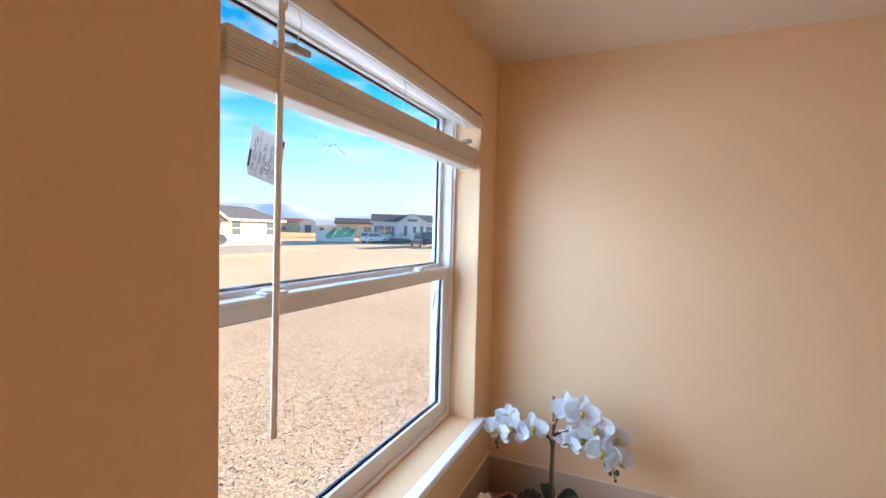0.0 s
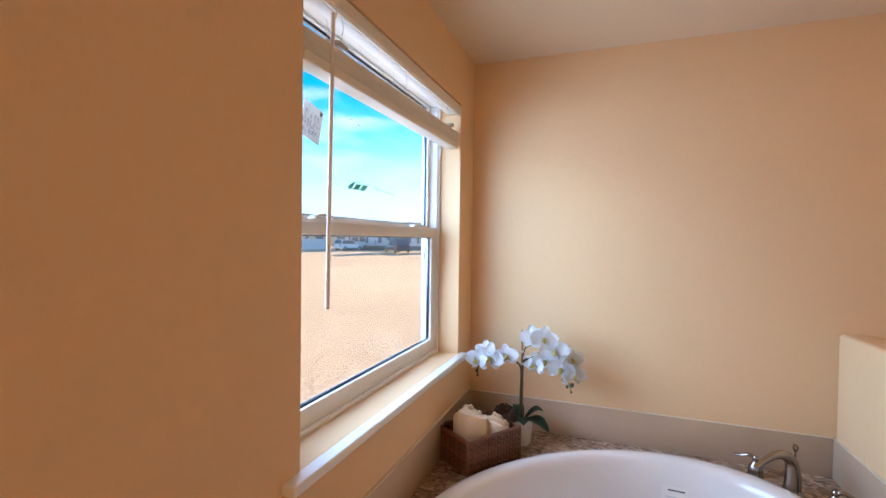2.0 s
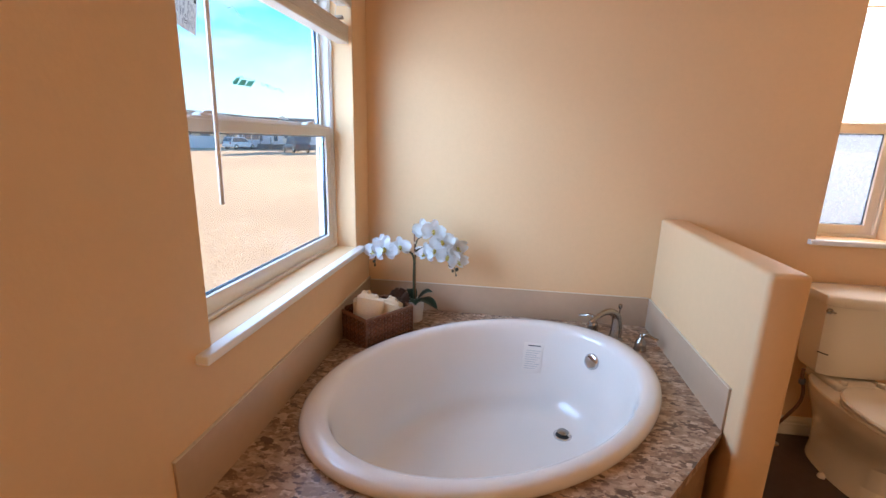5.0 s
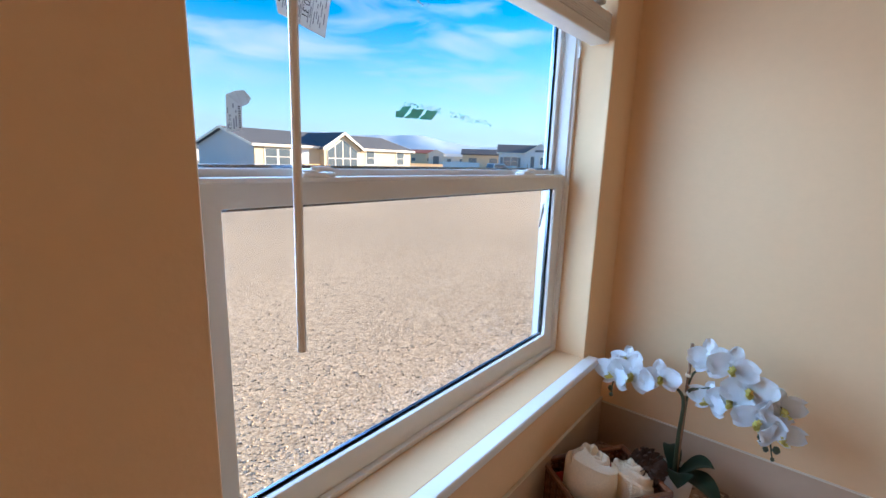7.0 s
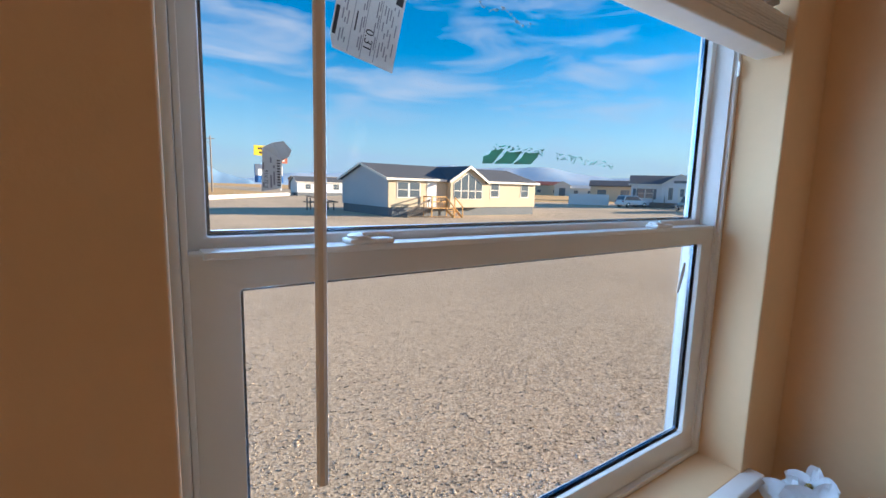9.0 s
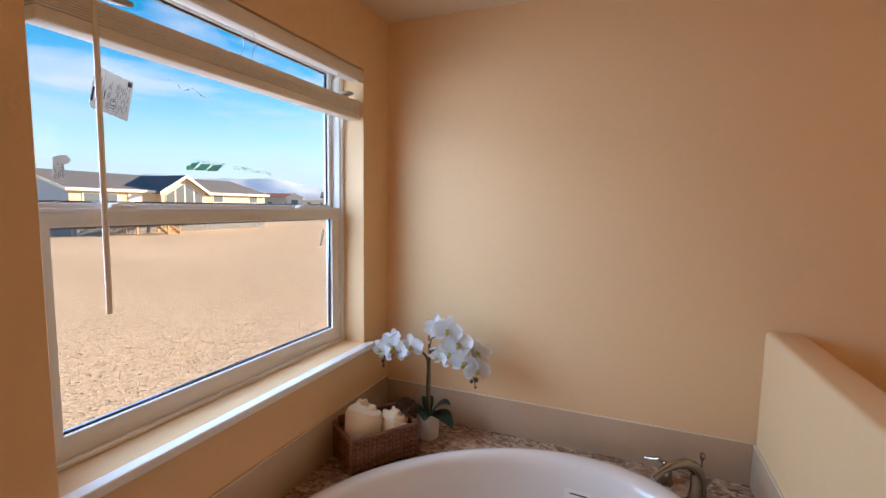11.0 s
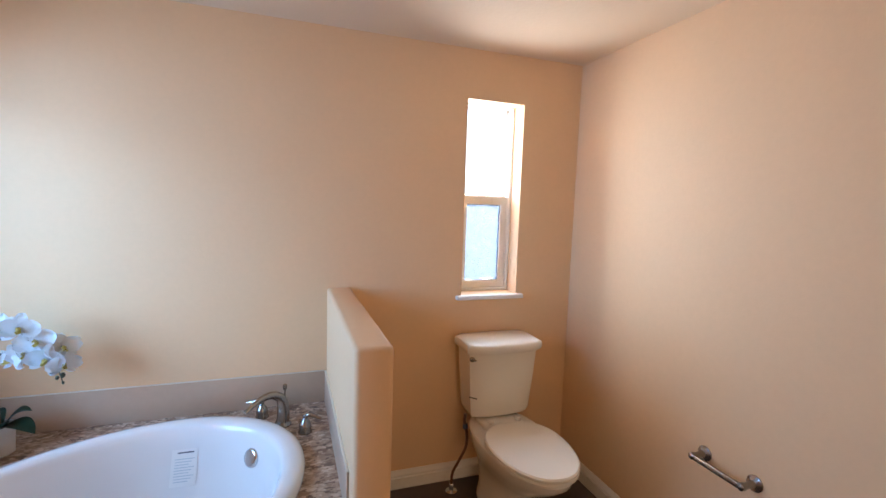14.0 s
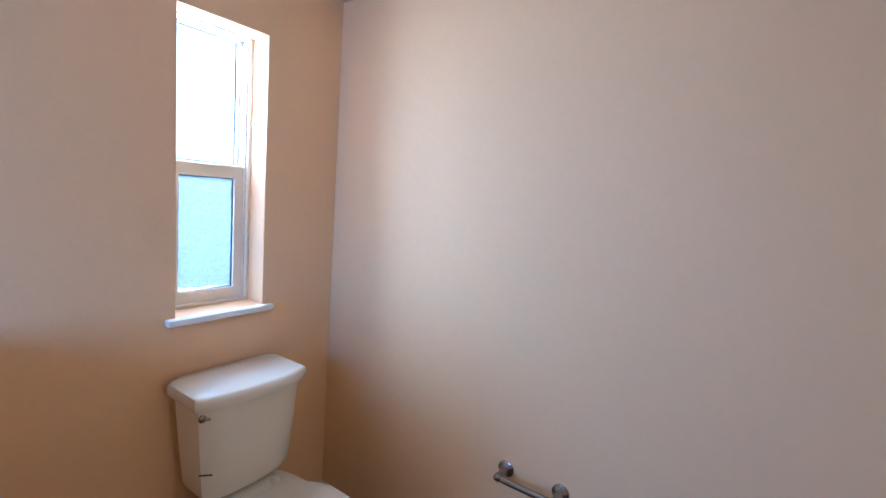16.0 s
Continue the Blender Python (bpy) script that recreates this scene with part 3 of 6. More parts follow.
def sash_lock(y):
    """Cam lock on the meeting rail: a rounded foot with a swept lever."""
    z = 1.4695
    body = part("sash_lock", box(-0.139, -0.111, y - 0.030, y + 0.030, z, z + 0.007, 0.003, 3), M_WHITE_TRIM, sash_w)
    cap = lathe([(0.015, z + 0.007), (0.015, z + 0.010), (0.011, z + 0.012), (0.0, z + 0.013)], 20, pose(-0.125, y - 0.012, 0))
    part("lock_cap", cap, M_WHITE_TRIM, body)
    part("lock_lever", tube(smooth_path([(-0.118, y - 0.012, z + 0.011), (-0.11, y + 0.01, z + 0.013), (-0.110, y + 0.024, z + 0.010)], 5),
                            lambda t: 0.0045 - 0.0015 * t, 8), M_WHITE_TRIM, body)


part("vent_latch", box(-0.1045, -0.100, 1.9125, 1.9185, 1.80, 1.832, 0.0015), M_WHITE_TRIM, win_w, "small pale vent latch")
sash_lock(1.035)
sash_lock(1.69)

# labels and marks on the glass
UP = -0.1615      # room face of the upper pane


def on_glass(y, z, turn, x=UP):
    """Letters in the plane of the west glass, facing the room."""
    return Matrix.Translation((x, y, z)) @ Matrix(((0, 0, 1, 0), (1, 0, 0, 0), (0, 1, 0, 0), (0, 0, 0, 1))) @ pose(0, 0, 0, 0, 0, turn)


def glass_plate(points, m, thick):
    bm = extruded(points, 0, thick)
    return turned(bm, m)


sticker = thing("window_sticker", (UP, 1.03, 1.73), "white printed rating sticker stuck askew on the upper pane", "sticker")
SM = on_glass(1.0515, 1.743, -12)
part("sheet", glass_plate([(-0.044, -0.035), (-0.038, -0.05), (0.044, -0.05), (0.044, 0.05), (-0.044, 0.05)], SM, 0.0006), M_PAPER, sticker, smooth=False)
SB = SM @ pose(0, 0, 0.0008)


def print_bar(x0, x1, y0, y1, mat=M_INK, m=SB, parent=sticker):
    part("print", glass_plate([(x0, y0), (x1, y0), (x1, y1), (x0, y1)], m, 0.0003), mat, parent, smooth=False)


print_bar(-0.0425, -0.038, -0.034, 0.0)
print_bar(-0.0165, -0.0148, -0.020, 0.004)
print_bar(0.031, 0.041, 0.034, 0.046)
for x, y0, y1 in ((-0.0205, -0.048, 0.046), (-0.0035, -0.048, 0.03), (0.0145, -0.048, 0.03)):
    print_bar(x, x + 0.0007, y0, y1, M_GREYINK)
rng = random.Random(21)
for x in (-0.034, -0.0305, -0.027, -0.0095, -0.0065, 0.0085, 0.0115, 0.0185, 0.0225, 0.0265, 0.0305, 0.0365):
    y = -0.042 + 0.012 * rng.random()
    while y < 0.028:
        run = 0.006 + 0.014 * rng.random()
        print_bar(x, x + 0.0015, y, min(0.03, y + run), M_GREYINK)
        y += run + 0.004 + 0.012 * rng.random()
writing("number", "0.31", 0.016, SB @ pose(0.0035, -0.024, 0.0002, 0, 0, -90), M_INK, sticker)

tag = thing("curled_window_tag", (UP, 0.93, 1.555), "white lot tag on the upper pane, its top corner folded over", "label")
bm = extruded([(0.919, 1.530), (0.941, 1.534), (0.942, 1.566), (0.932, 1.5765), (0.921, 1.579)], UP + 0.0005, UP + 0.0011, axis="x")
part("sheet", bm, M_PAPER, tag, smooth=False)
bm = bmesh.new()
fold = [(UP + 0.0013, 0.921, 1.579), (UP + 0.0013, 0.9425, 1.5655), (UP + 0.007, 0.949, 1.570), (UP + 0.013, 0.9498, 1.577), (UP + 0.011, 0.9415, 1.5865), (UP + 0.005, 0.931, 1.5845)]
bm.faces.new([bm.verts.new(q) for q in fold])
bmesh.ops.triangulate(bm, faces=bm.faces[:])
bmesh.ops.solidify(bm, geom=bm.faces[:], thickness=0.0004)
part("folded_corner", bm, M_PAPER, tag, smooth=False)
TM = on_glass(0.93, 1.5545, 0, UP + 0.0013)
for k in range(10):
    print_bar(0.0065, 0.0098, -0.018 + 0.0031 * k, -0.0165 + 0.0031 * k, M_INK, TM, tag)
writing("size_mark", "X 22 7/16", 0.0052, TM @ pose(-0.0055, -0.011, 0.0002, 0, 0, 90), M_INK, tag)
for x0, y0, y1 in ((-0.0095, -0.02, -0.014), (-0.0095, 0.0, 0.008), (-0.0012, -0.02, -0.006), (-0.0012, 0.008, 0.014), (0.0022, -0.017, -0.002), (0.0022, 0.002, 0.005)):
    print_bar(x0, x0 + 0.0018, y0, y1, M_GREYINK, TM, tag)

decal = thing("peeling_glass_decal", (UP, 1.30, 1.59), "half-peeled green mountain decal on the upper pane", "decal")
for y, w in ((1.242, 1.0), (1.266, 1.0), (1.307, 1.02)):
    left = 0.011 if y < 1.25 else 0.002
    bm = glass_plate([(0, 0), (0.001, left), (0.016 * w, 0.011), (0.024 * w, 0.021), (0.034 * w, 0.0195), (0.058 * w, 0.023), (0.050 * w, 0.013), (0.038 * w, 0.002)] if y > 1.25 else
                     [(0, 0), (0.001, left), (0.012, 0.014), (0.018, 0.021), (0.044, 0.025), (0.034, 0.015), (0.020, 0.001)], on_glass(y, 1.578 + 0.03 * (y - 1.242), 0), 0.0004)
    part("peak", bm, M_DECAL, decal, smooth=False)
rng = random.Random(5)
bm = bmesh.new()
for k in range(190):
    y = 1.262 + 0.112 * rng.random() if k < 80 else 1.405 + 0.165 * rng.random()
    z = (1.594 + 0.014 * rng.random() if k < 80 else 1.604 - 0.05 * (y - 1.405) - 0.013 * rng.random())
    s = 0.0006 + 0.0011 * rng.random()
    box(UP, UP + 0.0004, y, y + s * 2.5, z, z + s, bm=bm)
tagged(part("speckles", bm, M_DECAL, decal, "flecks of torn green film", smooth=False), kind="stuff")
decal2 = thing("pane_scribble", (UP, 1.20, 1.80), "faint grey scuff marks high on the upper pane", "mark")
bm = bmesh.new()
for k in range(70):
    y, s = 1.14 + 0.19 * rng.random(), 0.001 + 0.003 * rng.random()
    z = 1.806 + 0.006 * math.sin(y * 90) + 0.005 * rng.random() - 0.1 * (y - 1.2)
    box(UP, UP + 0.0004, y, y + s, z, z + s * 0.5, bm=bm)
tagged(part("scuff", bm, M_GREYINK, decal2, smooth=False), kind="stuff")
tab = thing("sash_pull_tab", (-0.128, 1.80, 1.33), "translucent white paper tab on the lower pane", "label")
bm = extruded([(1.792, 1.318), (1.80, 1.318), (1.818, 1.36), (1.82, 1.385), (1.812, 1.387), (1.804, 1.365)], -0.1288, -0.1278, axis="x")
part("sheet", bm, M_PAPER, tab, smooth=False)

# ---- the raised blind ----
BY0, BY1 = 0.83, 1.922
blind = thing("window_blind", (-0.04, (BY0 + BY1) / 2, 1.83), "cream faux-wood venetian blind drawn up to the window head", "blind")
bm = extruded([(-0.062, 2.024), (-0.012, 2.024), (-0.006, 2.016), (-0.004, 2.0), (-0.004, 1.982), (-0.010, 1.975), (-0.016, 1.975), (-0.016, 1.99), (-0.062, 1.99)], BY0, BY1, axis="y")
part("headrail", bm, M_BLIND, blind)
part("headrail_channel", box(-0.066, -0.03, BY0 + 0.004, BY1 - 0.004, 1.982, 1.992, 0.002), M_WHITE_TRIM, blind)
TILT_M = Matrix.Translation((0, BY1, 1.83)) @ pose(0, 0, 0, 0.5) @ Matrix.Translation((0, -BY1, -1.83))     # the stack hangs a touch low at one end


def stacked(name, z0, z1, inset, bevel, shift=0.0):
    bm = turned(box(-0.071 + inset + shift, -0.019 - inset + shift, BY0 + 0.006 + inset, BY1 - 0.006 - inset, z0, z1, bevel, 3), TILT_M)
    part(name, bm, M_BLIND, blind)


stacked("bottom_rail", 1.828, 1.8545, 0.0, 0.004)
for k in range(5):
    stacked("slat", 1.8555 + 0.0056 * k, 1.8600 + 0.0056 * k, 0.0006 * (k % 2), 0.0014, 0.0006 * math.sin(2.1 * k))
for k in range(4):
    stacked("slat", 1.8835 + 0.0049 * k, 1.8881 + 0.0049 * k, 0.0002 * k, 0.0008)
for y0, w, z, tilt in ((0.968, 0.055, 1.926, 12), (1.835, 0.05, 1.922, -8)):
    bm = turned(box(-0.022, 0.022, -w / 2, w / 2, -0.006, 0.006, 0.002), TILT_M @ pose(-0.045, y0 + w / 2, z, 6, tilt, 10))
    part("loose_slat_end", bm, M_SHADED_SLAT, blind, "crooked slat end, coloured dark for shade")
for y in (0.98, 1.36, 1.77):
    for d in (-0.067, -0.022):
        part("lift_cord", tube(smooth_path([(d, y, 1.985), (d + 0.004, y + 0.006, 1.95), (d, y - 0.004, 1.908)], 5), 0.0009, 5), M_CORD, blind)
part("hook", tube(smooth_path([(-0.02, 0.944, 1.985), (-0.012, 0.944, 1.975), (-0.012, 0.944, 1.962), (-0.018, 0.944, 1.958)], 4), 0.002, 6), M_CHROME, blind)
part("tilt_wand", tube([(-0.016, 0.938, 1.968), (-0.02, 0.938, 1.7), (-0.026, 0.939, 1.243)], 0.0058, 8), M_WAND, blind, "slim hanging tilt wand")

# ---- tub surround ----
TUB = Vector((0.705, 1.405, 0.0))
TUB_A, TUB_B, TUB_TURN = 0.718, 0.524, radians(42.3)
DECK = 0.522
deck_line = [(XW + 0.008, 0.64), (0.95, 0.64), (1.452, 1.255), (1.452, YN - 0.008), (XW + 0.008, YN - 0.008)]


def tub_point(a, s, z):
    x, y = TUB_A * s * math.cos(a), TUB_B * s * math.sin(a)
    c, d = math.cos(TUB_TURN), math.sin(TUB_TURN)
    return Vector((TUB.x + c * x - d * y, TUB.y + d * x + c * y, z))


def to_line(direction):
    """The point of the deck's outline that lies that way from the tub's middle."""
    best = None
    n = len(deck_line)
    for k in range(n):
        (ax, ay), (bx, by) = deck_line[k], deck_line[(k + 1) % n]
        ex, ey = bx - ax, by - ay
        det = direction.x * -ey + direction.y * ex
        if abs(det) < 1e-9:
            continue
        rx, ry = ax - TUB.x, ay - TUB.y
        t = (rx * -ey + ry * ex) / det
        u = (direction.x * ry - direction.y * rx) / det
        if t > 0 and -1e-6 <= u <= 1 + 1e-6 and (best is None or t < best):
            best = t
    return Vector((TUB.x, TUB.y, 0)) + best * direction


deck = thing("tub_deck", (0.7, 1.3, 0.0), "built-in tub platform topped with brown stone-flake laminate", "tub deck", kind="structure")
angles = sorted([2 * math.pi * k / 120 for k in range(120)] + [math.atan2(y - TUB.y, x - TUB.x) % (2 * math.pi) for x, y in deck_line])
bm = bmesh.new()
inner, outer, under = [], [], []
for a in angles:
    d = Vector((math.cos(a), math.sin(a), 0))
    e = math.atan2(math.sin(a - TUB_TURN) / TUB_B, math.cos(a - TUB_TURN) / TUB_A)
    inner.append(bm.verts.new(tub_point(e, 0.95, DECK)))
    p = to_line(d)
    outer.append(bm.verts.new((p.x, p.y, DECK)))
    under.append(bm.verts.new((p.x, p.y, DECK - 0.034)))
for k in range(len(angles)):
    j = (k + 1) % len(angles)
    bm.faces.new((inner[k], inner[j], outer[j], outer[k])[::-1])
    bm.faces.new((outer[k], outer[j], under[j], under[k])[::-1])
bmesh.ops.recalc_face_normals(bm, faces=bm.faces)
part("deck_top", bm, M_FLAKE, deck)
part("front_apron", box(XW + 0.01, 0.93, 0.665, 0.683, 0.0, DECK - 0.034), M_OAK, deck)
vx, vy = 1.452 - 0.95, 1.255 - 0.64
span = math.hypot(vx, vy)
bm = turned(box(0, span - 0.01, 0.02, 0.038, 0.0, DECK - 0.034), pose(0.95 - 0.0, 0.64, 0, 0, 0, math.degrees(math.atan2(vy, vx))))
part("angled_apron", bm, M_OAK, deck)

SPLASH = 0.674


def splash(name, bm, cap):
    s = structure(name, bm, M_PANEL, "taupe splash panel with a pale caulked top edge", category="backsplash")
    part("caulk_line", cap, M_CAULK, s)
    return s


splash("backsplash_west", box(XW, XW + 0.008, 0.645, YN, DECK - 0.03, SPLASH + 0.013, 0.0015), box(XW, XW + 0.0095, 0.643, YN, SPLASH + 0.013, SPLASH + 0.016, 0.001))
splash("backsplash_north", box(XW + 0.008, 1.452, YN - 0.008, YN, DECK - 0.03, SPLASH, 0.0015), box(XW + 0.0095, 1.4505, YN - 0.0095, YN, SPLASH, SPLASH + 0.003, 0.001))
splash("backsplash_partition", box(1.452, 1.460, 1.262, YN - 0.008, DECK - 0.03, SPLASH, 0.0015), box(1.4505, 1.460, 1.26, YN - 0.0095, SPLASH, SPLASH + 0.003, 0.001))

# ---- bathtub ----
tub = thing("bathtub", (TUB.x, TUB.y, DECK), "white oval acrylic drop-in soaking tub with a rolled rim", "bathtub")
profile = [(0.965, 0.518), (0.992, 0.521), (1.0, 0.530), (1.0, 0.543), (0.992, 0.554), (0.975, 0.561), (0.95, 0.5635), (0.92, 0.5635), (0.895, 0.559), (0.878, 0.548),
           (0.868, 0.53), (0.858, 0.50), (0.845, 0.45), (0.825, 0.38), (0.795, 0.30), (0.75, 0.225), (0.69, 0.18), (0.60, 0.158), (0.45, 0.150), (0.25, 0.147)]
N = 96
bm = bmesh.new()
loops = [[bm.verts.new(tub_point(2 * math.pi * k / N, s, z)) for k in range(N)] for s, z in profile]
for a, b in zip(loops, loops[1:]):
    for k in range(N):
        bm.faces.new((a[k], a[(k + 1) % N], b[(k + 1) % N], b[k]))
bm.faces.new(loops[-1])
bmesh.ops.recalc_face_normals(bm, faces=bm.faces)
part("shell", bm, M_ACRYLIC, tub)
way = Vector((math.cos(TUB_TURN), math.sin(TUB_TURN), 0))
oc = tub_point(radians(1.3), 0.843, 0.452)
lean = Matrix.Translation(oc) @ (-way + Vector((0, 0, 0.28))).to_track_quat("Z", "Y").to_matrix().to_4x4()
part("overflow_cover", lathe([(0.0, 0.012), (0.026, 0.0115), (0.034, 0.009), (0.0375, 0.004), (0.038, -0.004)], 32, lean), M_CHROME, tub, "round chrome overflow cover")
dr = tub_point(radians(-4), 0.575, 0.157)
drain = part("drain", lathe([(0.041, -0.004), (0.041, 0.003), (0.036, 0.006), (0.031, 0.003), (0.030, -0.012)], 28, Matrix.Translation(dr)), M_CHROME, tub, "chrome drain ring")
# near-black disc painted for the shade in the gap round the plug
part("drain_throat", lathe([(0.0, 0.001), (0.030, 0.001), (0.031, -0.004)], 24, Matrix.Translation(dr)), M_DRAIN_SHADE, drain, "dark disc for the shade inside the drain")
part("drain_plug", lathe([(0.008, -0.002), (0.008, 0.012), (0.024, 0.014), (0.026, 0.018), (0.021, 0.022), (0.0, 0.024)], 24, Matrix.Translation(dr)), M_NICKEL, drain, "pop-up drain plug")

la = radians(36.5)
lc = tub_point(la, 0.829, 0.40)
lt = (tub_point(la + 0.01, 0.815, 0.385) - tub_point(la - 0.01, 0.815, 0.385)).normalized()
lup = (tub_point(la, 0.845, 0.45) - tub_point(la, 0.80, 0.31)).normalized()
lx = -lt
ln = lx.cross(lup).normalized()
lm = Matrix((lx, lup, ln)).transposed().to_4x4()
lm.translation = lc + ln * 0.004
care = thing("tub_care_label", tuple(lc), "small white printed care label inside the tub", "label")
part("sheet", turned(extruded([(-0.047, -0.075), (0.047, -0.075), (0.047, 0.07), (-0.047, 0.07)], 0, 0.0008), lm), M_LABEL, care, smooth=False)
for k in range(9):
    z = 0.03 - 0.011 * k
    part("print", turned(extruded([(-0.034, z), (0.038 - 0.01 * (k % 3), z), (0.038 - 0.01 * (k % 3), z + 0.003), (-0.034, z + 0.003)], 0.001, 0.0012), lm), M_FAINTINK, care, smooth=False)
part("logo_bar", turned(extruded([(-0.026, 0.054), (0.034, 0.054), (0.034, 0.059), (-0.026, 0.059)], 0.001, 0.0012), lm), M_INK, care, smooth=False)

# ---- tub filler ----
filler = thing("tub_faucet", (1.27, 1.93, DECK), "brushed nickel roman tub filler with an arched spout", "faucet")
fb = Vector((1.262, 1.928, DECK))
fd = Vector((-0.80, -0.60, 0)).normalized()
part("spout_flange", lathe([(0.0, 0.0), (0.036, 0.0), (0.036, 0.006), (0.031, 0.012), (0.027, 0.02)], 28, Matrix.Translation(fb)), M_NICKEL, filler)
sp = smooth_path([fb + Vector((0, 0, 0.008)), fb + Vector((0, 0, 0.06)) - fd * 0.004, fb + Vector((0, 0, 0.115)) + fd * 0.006, fb + Vector((0, 0, 0.145)) + fd * 0.04,
                  fb + Vector((0, 0, 0.152)) + fd * 0.085, fb + Vector((0, 0, 0.14)) + fd * 0.13, fb + Vector((0, 0, 0.118)) + fd * 0.175], 7)
part("spout", tube(sp, lambda t: 0.028 - 0.018 * min(1, t * 1.15), 18), M_NICKEL, filler)
part("diverter_knob", lathe([(0.003, 0.115), (0.003, 0.152), (0.007, 0.156), (0.0095, 0.166), (0.008, 0.176), (0.0, 0.18)], 18, Matrix.Translation(fb - fd * 0.012)), M_NICKEL, filler)


def tap_handle(x, y, heading):
    b = Vector((x, y, DECK))
    h = part("handle_base", lathe([(0.0, 0.0), (0.028, 0.0), (0.028, 0.006), (0.024, 0.014), (0.025, 0.026), (0.022, 0.042), (0.012, 0.056), (0.009, 0.062), (0.011, 0.066),
                                   (0.011, 0.072), (0.007, 0.078), (0.0, 0.08)], 28, Matrix.Translation(b)), M_NICKEL, filler)
    d = Vector((math.cos(heading), math.sin(heading), 0))
    part("lever", tube(smooth_path([b + Vector((0, 0, 0.07)), b + d * 0.02 + Vector((0, 0, 0.079)), b + d * 0.045 + Vector((0, 0, 0.071)), b + d * 0.07 + Vector((0, 0, 0.066))], 6),
                       lambda t: 0.008 - 0.003 * t, 10, flat=0.7), M_NICKEL, h)


tap_handle(1.352, 1.838, radians(-25))
tap_handle(1.175, 2.022, radians(160))

# ---- basket, towels, pinecone ----
BM = pose(0.141, 1.764, DECK + 0.001, 0, 0, 55)
BL, BWD, BH = 0.27, 0.20, 0.132
basket = thing("wicker_basket", (0.150, 1.772, DECK), "dark brown woven wicker basket with a red cloth lining", "basket")


def strand_wall(length, m, name, flip):
    """One woven side: rows of flat strands that bow in and out between uprights."""
    rows, ups = 12, 17 if length > 0.22 else 13
    for r in range(rows):
        z = 0.012 + r * (BH - 0.018) / (rows - 1)
        pts = []
        for k in range(ups * 4 + 1):
            s = k / (ups * 4)
            pts.append(m @ Vector(((s - 0.5) * length, 0.0024 * math.sin(math.pi * ups * s + math.pi * ((r + flip) % 2)), z)))
        part("strand", tube(pts, 0.0054, 6, flat=0.45), M_WICKER, basket)
    for k in range(ups):
        s = (k + 0.5) / ups
        part("upright", tube([m @ Vector(((s - 0.5) * length, 0, 0.004)), m @ Vector(((s - 0.5) * length, 0, BH - 0.004))], 0.0035, 6), M_WICKER, basket)


for k, (length, off, rz) in enumerate(((BL, BWD / 2, 0), (BWD, BL / 2, 90), (BL, BWD / 2, 180), (BWD, BL / 2, 270))):
    strand_wall(length, BM @ pose(0, 0, 0, 0, 0, rz) @ pose(0, off, 0), "side", k)
corner = [BM @ Vector((sx * BL / 2, sy * BWD / 2, BH)) for sx, sy in ((-1, -1), (1, -1), (1, 1), (-1, 1), (-1, -1))]
for k in range(4):
    part("rim", tube([corner[k] + (corner[k + 1] - corner[k]) * (s / 6) for s in range(7)], 0.0075, 8), M_WICKER, basket)
    part("corner_post", tube([corner[k] + Vector((0, 0, -BH + 0.002)), corner[k]], 0.006, 8), M_WICKER, basket)
part("basket_floor", turned(box(-BL / 2, BL / 2, -BWD / 2, BWD / 2, 0.001, 0.006), BM), M_WICKER, basket)
part("liner", turned(box(-BL / 2 + 0.008, BL / 2 - 0.008, -BWD / 2 + 0.008, BWD / 2 - 0.008, 0.02, 0.098, 0.012, 3), BM), M_LINER, basket, "dark red cloth lining")


